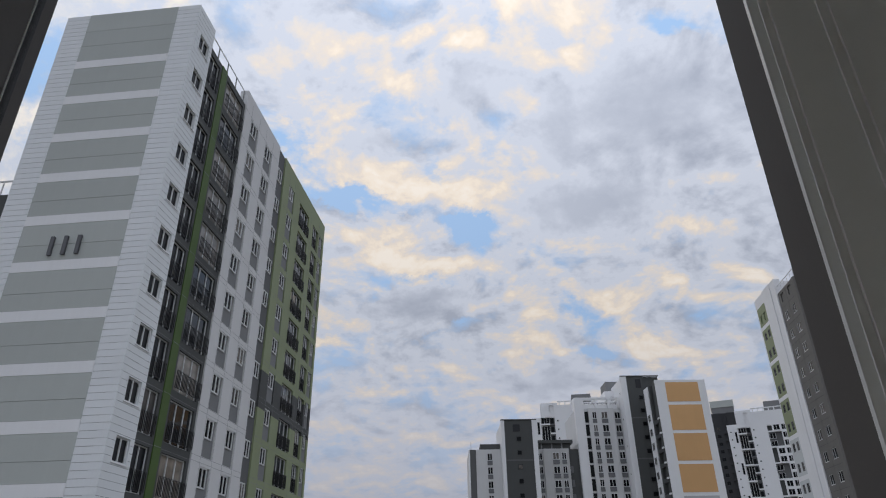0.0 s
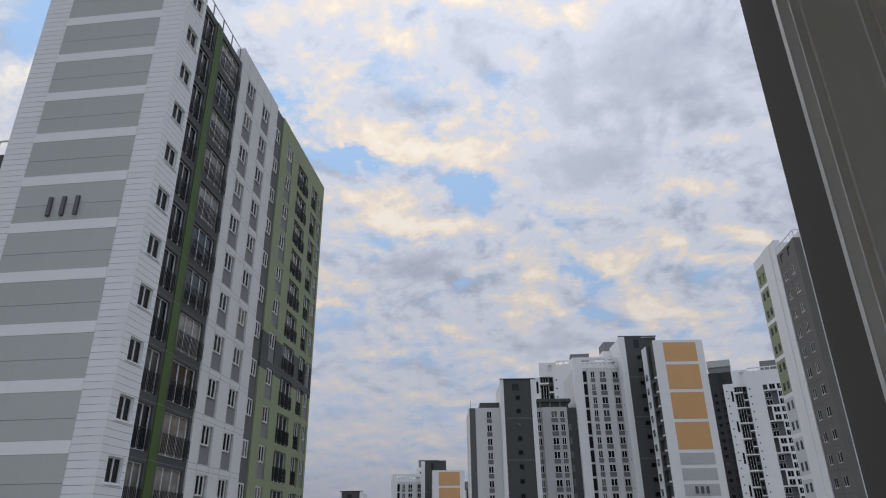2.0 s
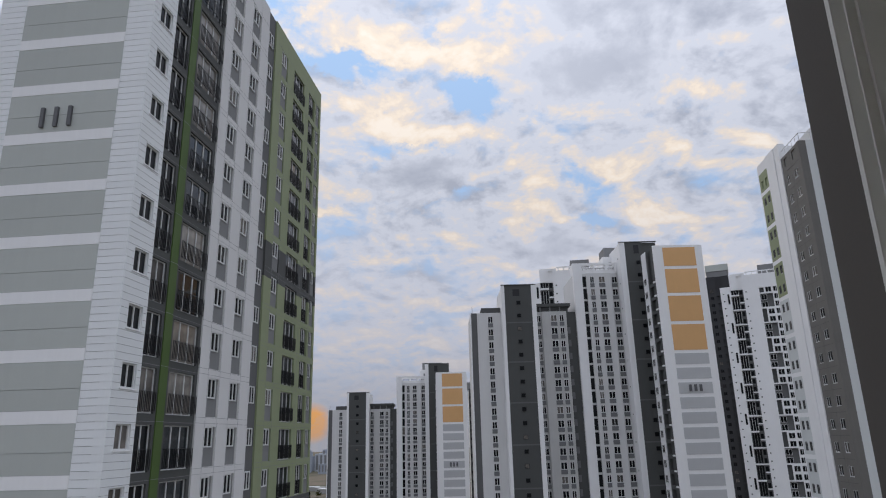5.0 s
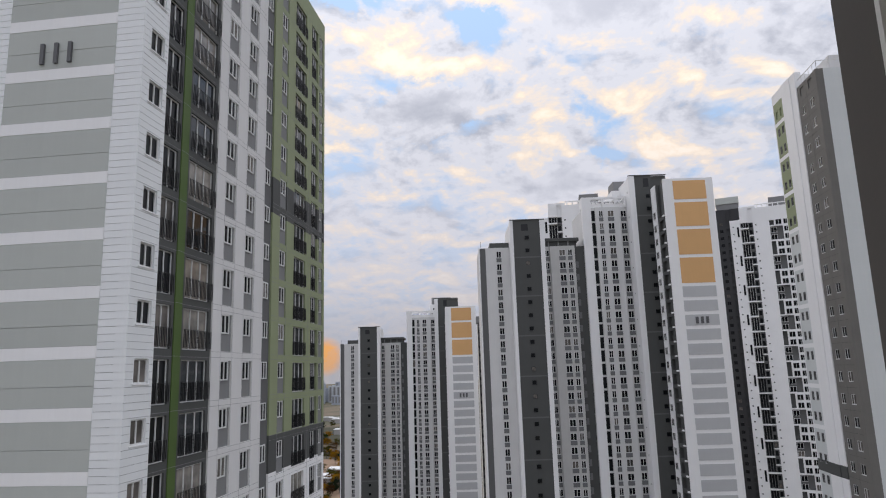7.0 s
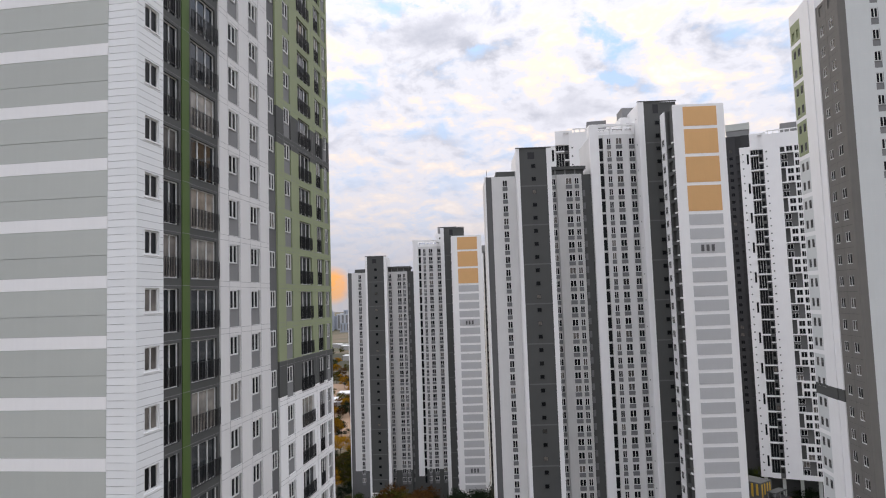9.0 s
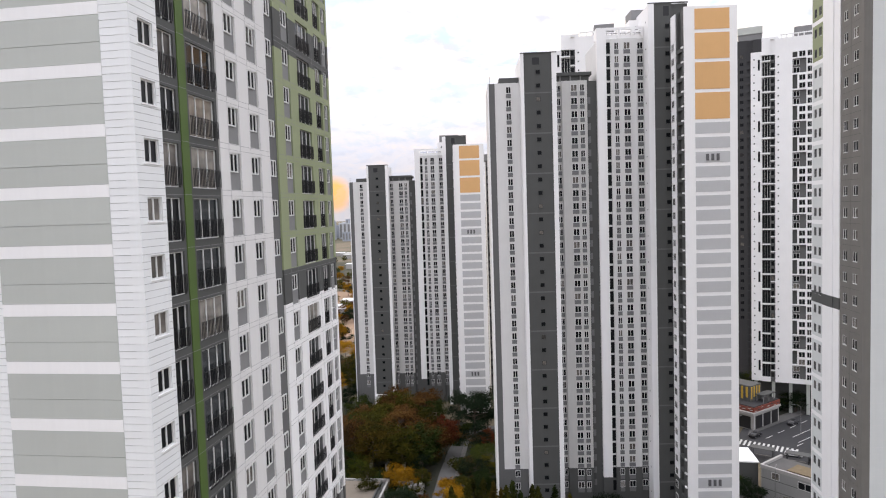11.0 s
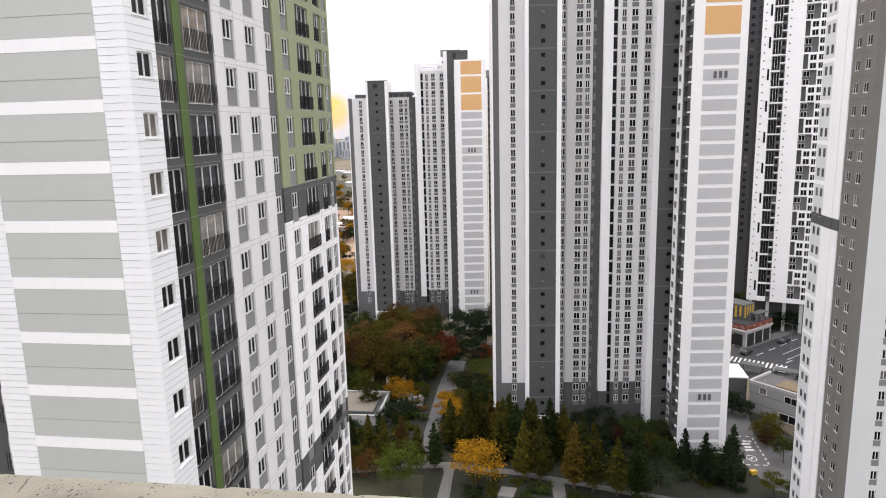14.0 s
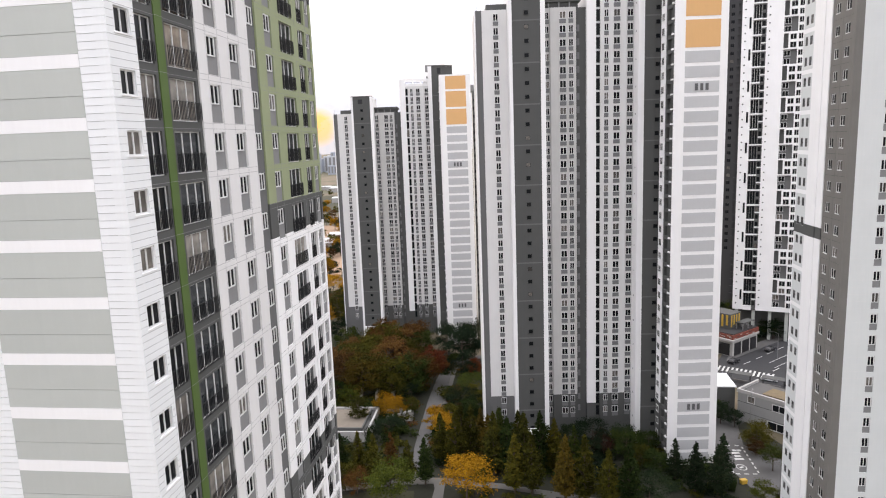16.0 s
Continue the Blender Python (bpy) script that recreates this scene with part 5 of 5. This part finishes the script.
for x, y, rz in ((76, 187, 20), (94, 172, 140), (99, 196, 150), (112, 214, 150), (70, 150, 60)):
    street_lamp(x, y, rz)
for x, y in ((79.5, 177.5), (86.5, 172.8)):
    sh = thing("shelter", x, y, 0.06, -34, "dark steel framed street shelter with a flat roof", "shelter", "street shelters")
    m = BASE[sh.name]
    for u in (-2.6, 2.5):
        for w in (-1.1, 1.0):
            block("post", sh, m, u, u + 0.12, w, w + 0.12, 0, 2.7, BLACK)
    block("roof", sh, m, -2.9, 2.9, -1.4, 1.4, 2.7, 2.85, DARK)
    block("bench", sh, m, -1.8, 1.8, 0.5, 0.9, 0.42, 0.5, STONE)
for x, y, rz in ((100, 186, -38), (104.5, 191, -38), (96.5, 181.5, -38)):
    car(x, y, rz + 90, (0.30, 0.31, 0.33), "grey")

# ---- trees ----
BARK = mat("bark", (0.07, 0.05, 0.04), 0.95, 0.3, 4.0)


def leaf_mat(name, c1, c2, c3):
    m = bpy.data.materials.new(name)
    m.use_nodes = True
    t = m.node_tree
    b = t.nodes["Principled BSDF"]
    g = t.nodes.new("ShaderNodeNewGeometry")
    co = t.nodes.new("ShaderNodeTexCoord").outputs["Object"]
    oi = t.nodes.new("ShaderNodeObjectInfo")
    n = noise_of(t, co, 0.45, 3, 0.6)
    k = mth(t, "ADD", mth(t, "MULTIPLY", g.outputs["Random Per Island"], 0.30), mth(t, "MULTIPLY", n, 0.60))
    k = mth(t, "ADD", k, mth(t, "MULTIPLY", mth(t, "SUBTRACT", oi.outputs["Random"], 0.5), 0.3))
    t.links.new(ramp(t, k, [(0.25, c1), (0.5, c2), (0.75, c3)]), b.inputs["Base Color"])
    b.inputs["Roughness"].default_value = 0.9
    b.inputs["Specular IOR Level"].default_value = 0.06
    return m


LEAVES = {
    "rust": leaf_mat("rust_leaves", (0.032, 0.018, 0.007), (0.095, 0.044, 0.013), (0.115, 0.064, 0.016)),
    "red": leaf_mat("red_leaves", (0.045, 0.012, 0.006), (0.12, 0.030, 0.010), (0.13, 0.05, 0.012)),
    "yellow": leaf_mat("yellow_leaves", (0.10, 0.05, 0.004), (0.31, 0.155, 0.010), (0.42, 0.22, 0.018)),
    "olive": leaf_mat("olive_leaves", (0.018, 0.020, 0.004), (0.054, 0.052, 0.008), (0.095, 0.078, 0.010)),
    "green": leaf_mat("green_leaves", (0.010, 0.018, 0.005), (0.026, 0.040, 0.009), (0.060, 0.066, 0.012)),
    "pine": leaf_mat("pine_needles", (0.006, 0.012, 0.006), (0.015, 0.025, 0.012), (0.028, 0.038, 0.017)),
    "amber": leaf_mat("amber_olive_leaves", (0.022, 0.018, 0.004), (0.062, 0.045, 0.008), (0.10, 0.066, 0.010)),
    "darkred": leaf_mat("dark_red_leaves", (0.014, 0.008, 0.006), (0.038, 0.014, 0.010), (0.06, 0.022, 0.012)),
    "bright": leaf_mat("bright_green_leaves", (0.022, 0.032, 0.006), (0.066, 0.078, 0.011), (0.11, 0.108, 0.017)),
}
RNG = random.Random(7)


def leaf_quads(pts, size):
    v, f = [], []
    for p in pts:
        a = Vector((RNG.gauss(0, 1), RNG.gauss(0, 1), RNG.gauss(0, 0.7))).normalized()
        b = a.orthogonal().normalized()
        b = (b + a.cross(b) * RNG.uniform(-1, 1)).normalized()
        s = size * RNG.uniform(0.6, 1.3)
        n = len(v)
        v += [tuple(p - a * s), tuple(p + b * s * 0.6), tuple(p + a * s), tuple(p - b * s * 0.6)]
        f.append((n, n + 1, n + 2, n + 3))
    return v, f


def crown_round(h, r, lowest=-0.75):
    """Clumps of leaves round the limb ends, uneven, with gaps."""
    pts, tips = [], []
    for _ in range(44):
        a, e = RNG.uniform(0, 6.283), RNG.uniform(lowest, 1.0)
        d = RNG.uniform(0.5, 1.0)
        tips.append(Vector((math.cos(a) * r * d * math.cos(e * 1.2), math.sin(a) * r * d * math.cos(e * 1.2), h * 0.55 + math.sin(e * 1.3) * h * 0.41 * d)))
    for c in tips:
        q = r * RNG.uniform(0.16, 0.32)
        for _ in range(120):
            o = Vector((RNG.gauss(0, 1), RNG.gauss(0, 1), RNG.gauss(0, 0.55))) * q * 0.62
            pts.append(c + o)
    return pts, tips


def crown_cone(h, r):
    """Feathery boughs that droop a little and narrow to a pointed top, over a bare foot of trunk."""
    pts, tips = [], []
    for lv in range(24):
        k = lv / 23
        z = h * (0.17 + 0.80 * k)
        swell = min(1.0, 0.62 + 2.2 * k)
        for _ in range(max(4, 13 - lv // 2)):
            a = RNG.uniform(0, 6.283)
            rr = (r * swell * (1.0 - k) ** 0.8 + 0.10) * RNG.uniform(0.62, 1.12)
            tips.append(Vector((math.cos(a) * rr, math.sin(a) * rr, z)))
            for _ in range(30):
                s = RNG.uniform(0.2, 1.0)
                c = Vector((math.cos(a) * rr * s, math.sin(a) * rr * s, z + (s - 0.6) * 0.5 * (1 - k)))
                pts.append(c + Vector((RNG.gauss(0, 1), RNG.gauss(0, 1), RNG.gauss(0, 0.8))) * 0.20 * (1.15 - 0.6 * k))
    pts += [Vector((RNG.gauss(0, 0.07), RNG.gauss(0, 0.07), h * RNG.uniform(0.92, 1.03))) for _ in range(40)]
    return pts, tips


def crown_umbrella(h, r):
    """A wide crown that starts well above the ground."""
    return crown_round(h, r * 1.12, -0.25)


def crown_flat(h, r):
    """A spreading pine: flat pads of needles on level limbs."""
    pts, tips = [], []
    for _ in range(30):
        a, d = RNG.uniform(0, 6.283), RNG.random() ** 0.5
        z = h * (0.94 - 0.30 * d * d + RNG.uniform(-0.10, 0.04))
        c = Vector((math.cos(a) * r * d, math.sin(a) * r * d, z))
        tips.append(c)
        q = r * RNG.uniform(0.16, 0.30)
        pts += [c + Vector((RNG.gauss(0, 1) * q * 0.6, RNG.gauss(0, 1) * q * 0.6, RNG.gauss(0, 1) * q * 0.22)) for _ in range(170)]
    return pts, tips


PROTO = {}


def tree(kind, color, x, y, h, spin=0.0):
    if kind == "round" and color in ("yellow", "bright"):
        kind = "umbrella"
    key = (kind, color, RNG.randrange(2))
    if key not in PROTO:
        H0, R0 = 10.0, {"round": 4.4, "umbrella": 4.4, "cone": 2.45, "flat": 6.2}[kind]
        pts, tips = {"round": crown_round, "umbrella": crown_umbrella, "cone": crown_cone, "flat": crown_flat}[kind](H0, R0)
        v, f = [], []
        limb(v, f, (0, 0, 0), (0.1, 0.05, H0 * 0.45), 0.22, 0.14)
        limb(v, f, (0.1, 0.05, H0 * 0.45), (0.05, 0, H0 * {"round": 0.75, "umbrella": 0.75, "cone": 0.95, "flat": 0.85}[kind]), 0.14, 0.03)
        for c in tips[:: (6 if kind == "cone" else 2)]:
            limb(v, f, (0.08, 0.04, min(c.z * 0.75, H0 * 0.6)), tuple(c), 0.07, 0.015, 5)
        me = bpy.data.meshes.new("trunk")
        me.from_pydata(v, [], f)
        me.materials.append(BARK)
        lv, lf = leaf_quads(pts, 0.19 if kind in ("round", "umbrella") else 0.17)
        lm_ = bpy.data.meshes.new("crown")
        lm_.from_pydata(lv, [], lf)
        lm_.materials.append(LEAVES[color])
        PROTO[key] = me, lm_
    me, lm_ = PROTO[key]
    words = {"rust": "rust-brown", "red": "red", "amber": "amber-brown", "darkred": "dark red", "yellow": "golden yellow", "olive": "olive brown-green", "green": "dark green", "pine": "blackish green", "bright": "light green"}[color]
    shape = {"round": "broad spreading tree", "umbrella": "wide-crowned tree", "cone": "narrow conical tree", "flat": "flat-topped pine"}[kind]
    s = h / 10.0
    m = Matrix.LocRotScale((x, y, 0), Euler((0, 0, spin)), (s * RNG.uniform(0.9, 1.1), s * RNG.uniform(0.9, 1.1), s))
    t = thing("tree", x, y, 0, 0, words + " " + shape + (" in the court" if kind == "flat" else " in autumn leaf in the court"), "tree", "court trees")
    put("trunk", me, t, m)
    put("crown", lm_, t, m)


# planting on the verge under the white tower
for x, y, h, c in ((97.5, 211.5, 4.0, "green"), (101, 215, 4.6, "pine"), (104.5, 217.5, 3.8, "green"), (100, 221, 5.4, "pine"), (108, 222, 4.6, "olive"), (104, 226, 6.0, "green"),
                   (112, 226, 4.4, "pine"), (109, 232, 6.0, "green"), (103, 236, 6.5, "pine")):
    tree("round", c, x, y, h, x)
# conical rows along both sides of the cross path
for x, y, h, c in ((10.9, 122.6, 12.5, "olive"), (14.2, 122.0, 12.6, "olive"), (20.3, 118.8, 13.5, "amber"), (23.8, 117.8, 14.0, "olive"), (28.0, 116.2, 11.9, "olive"), (31.6, 115.2, 13.3, "green"),
                   (-0.7, 133.4, 13.4, "olive"), (2.7, 135.3, 13.5, "olive"), (6.3, 133.3, 11.9, "amber"), (7.2, 130.2, 13.8, "olive"), (10.1, 130.4, 12.6, "green"), (13.6, 130.0, 13.7, "olive"), (17.0, 130.3, 13.7, "green"),
                   (19.9, 129.9, 12.1, "olive"), (24.0, 129.5, 10.5, "green"), (-4.0, 136.0, 11.5, "olive"), (0.6, 139.0, 12.0, "olive"), (5.0, 139.5, 11.0, "amber"), (9.0, 137.0, 12.0, "green"), (13.0, 136.0, 11.5, "olive"),
                   (-17.8, 127.6, 11.0, "olive"), (-7.2, 127.0, 10.3, "green"), (-10.8, 128.4, 9.2, "olive"), (-14.5, 131.0, 9.7, "rust"), (-21.5, 131.5, 10.0, "olive"), (-25.0, 130.0, 10.5, "green"), (-28.5, 131.5, 9.5, "olive"),
                   (-32.0, 129.5, 10.0, "olive"), (-19.5, 135.0, 9.0, "green")):
    tree("cone", c, x, y, h, RNG.uniform(0, 6))
for x, y, h in ((43.6, 125.3, 9.2), (45.8, 120.0, 10.8), (49.9, 119.0, 10.5), (51.6, 121.5, 11.5)):
    tree("cone", "pine", x, y, h, RNG.uniform(0, 6))
for x, y, h, c in ((35.9, 116.6, 6.8, "pine"), (30.0, 139.1, 7.4, "pine"), (1.5, 181.8, 8.0, "pine"), (1.2, 163.4, 7.0, "pine"), (4.0, 172.0, 7.5, "green"), (-16.6, 148.6, 5.6, "pine"), (-12.5, 170.0, 5.5, "pine")):
    tree("flat", c, x, y, h, RNG.uniform(0, 6))
tree("round", "yellow", 1.2, 120.6, 9.1, 1.0)
for x, y, h, c in ((-13.6, 119.0, 9.5, "bright"), (-20.8, 123.1, 6.4, "rust"), (-23.5, 125.0, 6.5, "olive"), (36.2, 134.6, 8.0, "green"), (31.8, 136.6, 6.2, "darkred"), (28.6, 135.0, 5.5, "pine"), (40.4, 127.8, 6.0, "green"), (38.0, 130.5, 6.0, "olive"),
                   (64.8, 128.1, 5.6, "bright"), (65.8, 138.0, 7.0, "olive"), (64.5, 135.0, 4.2, "rust")):
    tree("round", c, x, y, h, RNG.uniform(0, 6))
for x, y, h, c in ((57.0, 115.2, 5.2, "bright"), (61.0, 113.0, 5.5, "olive"), (63.5, 151.5, 6.0, "pine"), (61.5, 154.0, 6.5, "green"), (66.0, 149.5, 4.5, "pine"),
                   (-25.3, 157.5, 7.4, "olive"), (-15.9, 158.8, 6.6, "yellow"), (-19.0, 163.0, 6.0, "yellow"), (-28.9, 170.1, 6.0, "bright"), (-33, 172, 7.5, "green"), (-16, 153, 5.0, "green"), (-20.0, 145.0, 5.5, "pine"), (-12.0, 163, 4.5, "olive")):
    tree("round", c, x, y, h, RNG.uniform(0, 6))
for x, y, h, c in ((-5.4, 151.9, 6.6, "yellow"), (-3.8, 148.0, 6.4, "yellow"), (-2.0, 153.0, 6.4, "olive"), (3.0, 157.0, 7.0, "green"), (5.0, 166.0, 6.5, "olive"), (5.5, 189, 6, "red"), (2.0, 199, 13.5, "pine"), (6.0, 203, 14, "pine"), (-3, 211, 11, "pine"), (-6.8, 184.5, 11.5, "red"), (-12.0, 178.5, 11.5, "green"),
                   (25, 141, 6, "pine"), (37, 140, 6, "pine"), (42, 138, 6, "green"), (19, 141, 6, "green"), (12, 142, 6, "green"), (-33.0, 122.0, 7.0, "olive")):
    tree("round", c, x, y, h, RNG.uniform(0, 6))
for x, y, h, c in ((-31, 176, 13.0, "rust"), (-26, 174, 13.0, "amber"), (-22, 176, 13.0, "olive"), (-18.0, 173, 13.0, "olive"), (-13.5, 176, 12.5, "green"), (-9.8, 180, 12.0, "rust"), (-34, 184, 12.5, "rust"), (-28, 185, 13, "olive"), (-20, 187, 14, "rust")):
    tree("round", c, x, y, h, RNG.uniform(0, 6))
for k in range(24):
    x, y = -37 + 27 * RNG.random(), 191 + 23 * RNG.random()
    c = RNG.choice(("rust", "rust", "rust", "olive", "olive", "olive", "green", "green"))
    tree("round", c, x, y, RNG.uniform(10, 13), RNG.uniform(0, 6))
for k in range(10):
    tree("round", RNG.choice(("yellow", "olive", "green", "pine")), -60 + 22 * RNG.random(), 215 + 60 * RNG.random(), RNG.uniform(7, 10), RNG.uniform(0, 6))
for k in range(12):
    tree("round", RNG.choice(("green", "pine")), 96 + 12 * RNG.random() + k * 0.5, 214 + 25 * RNG.random(), RNG.uniform(6, 9), RNG.uniform(0, 6))

# low shrubs fill the beds


def shrub(color, x, y, h):
    key = ("shrub", color, RNG.randrange(3))
    if key not in PROTO:
        pts = []
        for _ in range(9):
            c = Vector((RNG.gauss(0, 0.5), RNG.gauss(0, 0.5), RNG.uniform(0.25, 0.75)))
            pts += [c + Vector((RNG.gauss(0, 1), RNG.gauss(0, 1), RNG.gauss(0, 0.6))) * 0.26 for _ in range(45)]
        v, f = leaf_quads([Vector((p.x, p.y, max(p.z, 0.06))) for p in pts], 0.13)
        me = bpy.data.meshes.new("shrub")
        me.from_pydata(v, [], f)
        me.materials.append(LEAVES[color])
        PROTO[key] = me
    words = {"rust": "rust-brown", "olive": "olive brown", "green": "dark green", "pine": "blackish green", "yellow": "yellow", "red": "red"}[color]
    ob = put("shrub", PROTO[key], None, Matrix.LocRotScale((x, y, 0.02), Euler((0, 0, RNG.uniform(0, 6))), (h * 1.3, h * 1.3, h)))
    tagged(ob, words + " leafy shrub in the planted bed", "shrub", "court shrubs")


def on_path(x, y):
    for (x0, y0), (x1, y1) in (((-10, 124), (-9, 150)), ((-9, 150), (-5.5, 182)), ((-5.5, 182), (2, 200)), ((2, 200), (9, 205))):
        k = max(0, min(1, ((x - x0) * (x1 - x0) + (y - y0) * (y1 - y0)) / ((x1 - x0) ** 2 + (y1 - y0) ** 2)))
        if math.hypot(x - x0 - k * (x1 - x0), y - y0 - k * (y1 - y0)) < 3.3:
            return True
    return abs(y - (129.7 - 0.245 * max(0, x + 9) + 0.2 * min(0, x + 9))) < 2.6 or abs(x + 5.5) < 2.4 and y < 128


made = 0
while made < 300:
    x, y = RNG.uniform(-42, 54), RNG.uniform(108, 205)
    if on_path(x, y) or (x > 5 and y > 140 and x < 54) or (-40 < x < -19 and 147 < y < 165) or (-24 < x < -9 and 116 < y < 125) or (5 < x < 9.5 and y < 121.5) or (15.5 < x < 19.2 and y < 122):
        continue
    shrub(RNG.choice(("green", "pine", "olive", "olive", "green", "rust" if y > 140 else "pine")), x, y, RNG.uniform(0.7, 1.5) if y < 128 else RNG.uniform(1.0, 2.4))
    made += 1

# stone steps and a small yellow box beside the paths
steps = thing("stone_steps", 7.2, 117.2, 0.02, -14, "pale grey stone steps beside the court path", "steps")
for k in range(4):
    block("step", steps, BASE[steps.name], -1.5, 1.5, -2.2 + k * 1.1, -1.25 + k * 1.1, 0, 0.75 - 0.17 * k, STONE)
bin_ = thing("grit_box", 56.8, 123.6, 0.06, 12, "yellow plastic grit box with a sloping lid", "grit box")
block("body", bin_, BASE[bin_.name], -0.6, 0.6, -0.4, 0.4, 0, 0.7, YEL)
block("lid", bin_, BASE[bin_.name], -0.65, 0.65, -0.45, 0.45, 0.7, 0.85, YEL)
for x, y, rz in ((54.2, 122.5, 62), (21.0, 115.4, -14), (13.2, 117.2, -14)):
    hedge = thing("hedge", x, y, 0.02, rz, "clipped dark green hedge beside the path", "hedge", "court hedges")
    pts = [Vector((RNG.uniform(-2.3, 2.3), RNG.uniform(-0.6, 0.6), RNG.uniform(0.1, 1.0))) for _ in range(1500)]
    v, f = leaf_quads(pts, 0.12)
    mesh_ob("foliage", v, f, [LEAVES["green"]], [], hedge, BASE[hedge.name])

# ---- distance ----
# air haze over the horizon towers is put into their bluish wall colours
HAZE = mat("far_tower_haze_blue", (0.34, 0.37, 0.42), 0.9, 0.1, 0.02)
HAZE2 = mat("far_tower_haze_pale", (0.50, 0.52, 0.55), 0.9, 0.1, 0.02)
EARTH = mat("bare_earth", (0.30, 0.20, 0.13), 1.0, 0.3, 0.02)
SHED = mat("shed_roof_white", (0.66, 0.67, 0.68), 0.6, 0.1, 0.05)
for k in range(70):
    x = -1100 + 2200 * RNG.random()
    y = 1500 + 700 * RNG.random()
    h, w = RNG.uniform(18, 60), RNG.uniform(18, 40)
    if k < 16:
        x, y = -(0.165 + 0.05 * RNG.random()) * 1700, 1650 + 250 * RNG.random()
        h = RNG.uniform(25, 60)
    t = thing("far_building", x, y, 0, 0, "hazy tower block on the horizon", "tower block", "distant towers")
    m = BASE[t.name]
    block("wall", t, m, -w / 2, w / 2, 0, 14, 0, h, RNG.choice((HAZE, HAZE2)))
    for r in range(3):
        block("window_band", t, m, -w / 2 + 2 + r * w / 3, -w / 2 + 1 + (r + 0.6) * w / 3, -0.2, 0.0, 4, h - 3, DARK if k % 2 else MID)
slab("bare_earth", [(-190, 330), (-60, 330), (-70, 560), (-210, 620)], 0.0, 0.05, EARTH, "orange bare earth of a building site", "earth")
slab("bare_earth_far", [(-200, 700), (-80, 680), (-100, 900), (-260, 930)], 0.0, 0.05, LAWN, "green field beyond the site", "field")
slab("far_road", [(-300, 640), (100, 600), (100, 616), (-300, 660)], 0.0, 0.08, PATHM, "grey road across the fields", "road")
for k in range(16):
    x, y = -(0.17 + 0.06 * RNG.random()), RNG.uniform(360, 1100)
    t = thing("far_shed", x * y, y, 0, 0, "white roofed shed on the flat land", "shed", "distant sheds")
    w, d, h = RNG.uniform(10, 26), RNG.uniform(8, 18), RNG.uniform(4, 8)
    block("wall", t, BASE[t.name], -w / 2, w / 2, 0, d, 0, h, STOREY)
    block("roof", t, BASE[t.name], -w / 2 - 0.5, w / 2 + 0.5, -0.5, d + 0.5, h, h + 0.6, SHED)
for k in range(60):
    y = 255 + 700 * RNG.random() ** 1.5
    tree("round", RNG.choice(("olive", "green", "pine", "rust", "yellow")), -(0.155 + 0.06 * RNG.random()) * y, y, RNG.uniform(6, 11), RNG.uniform(0, 6))
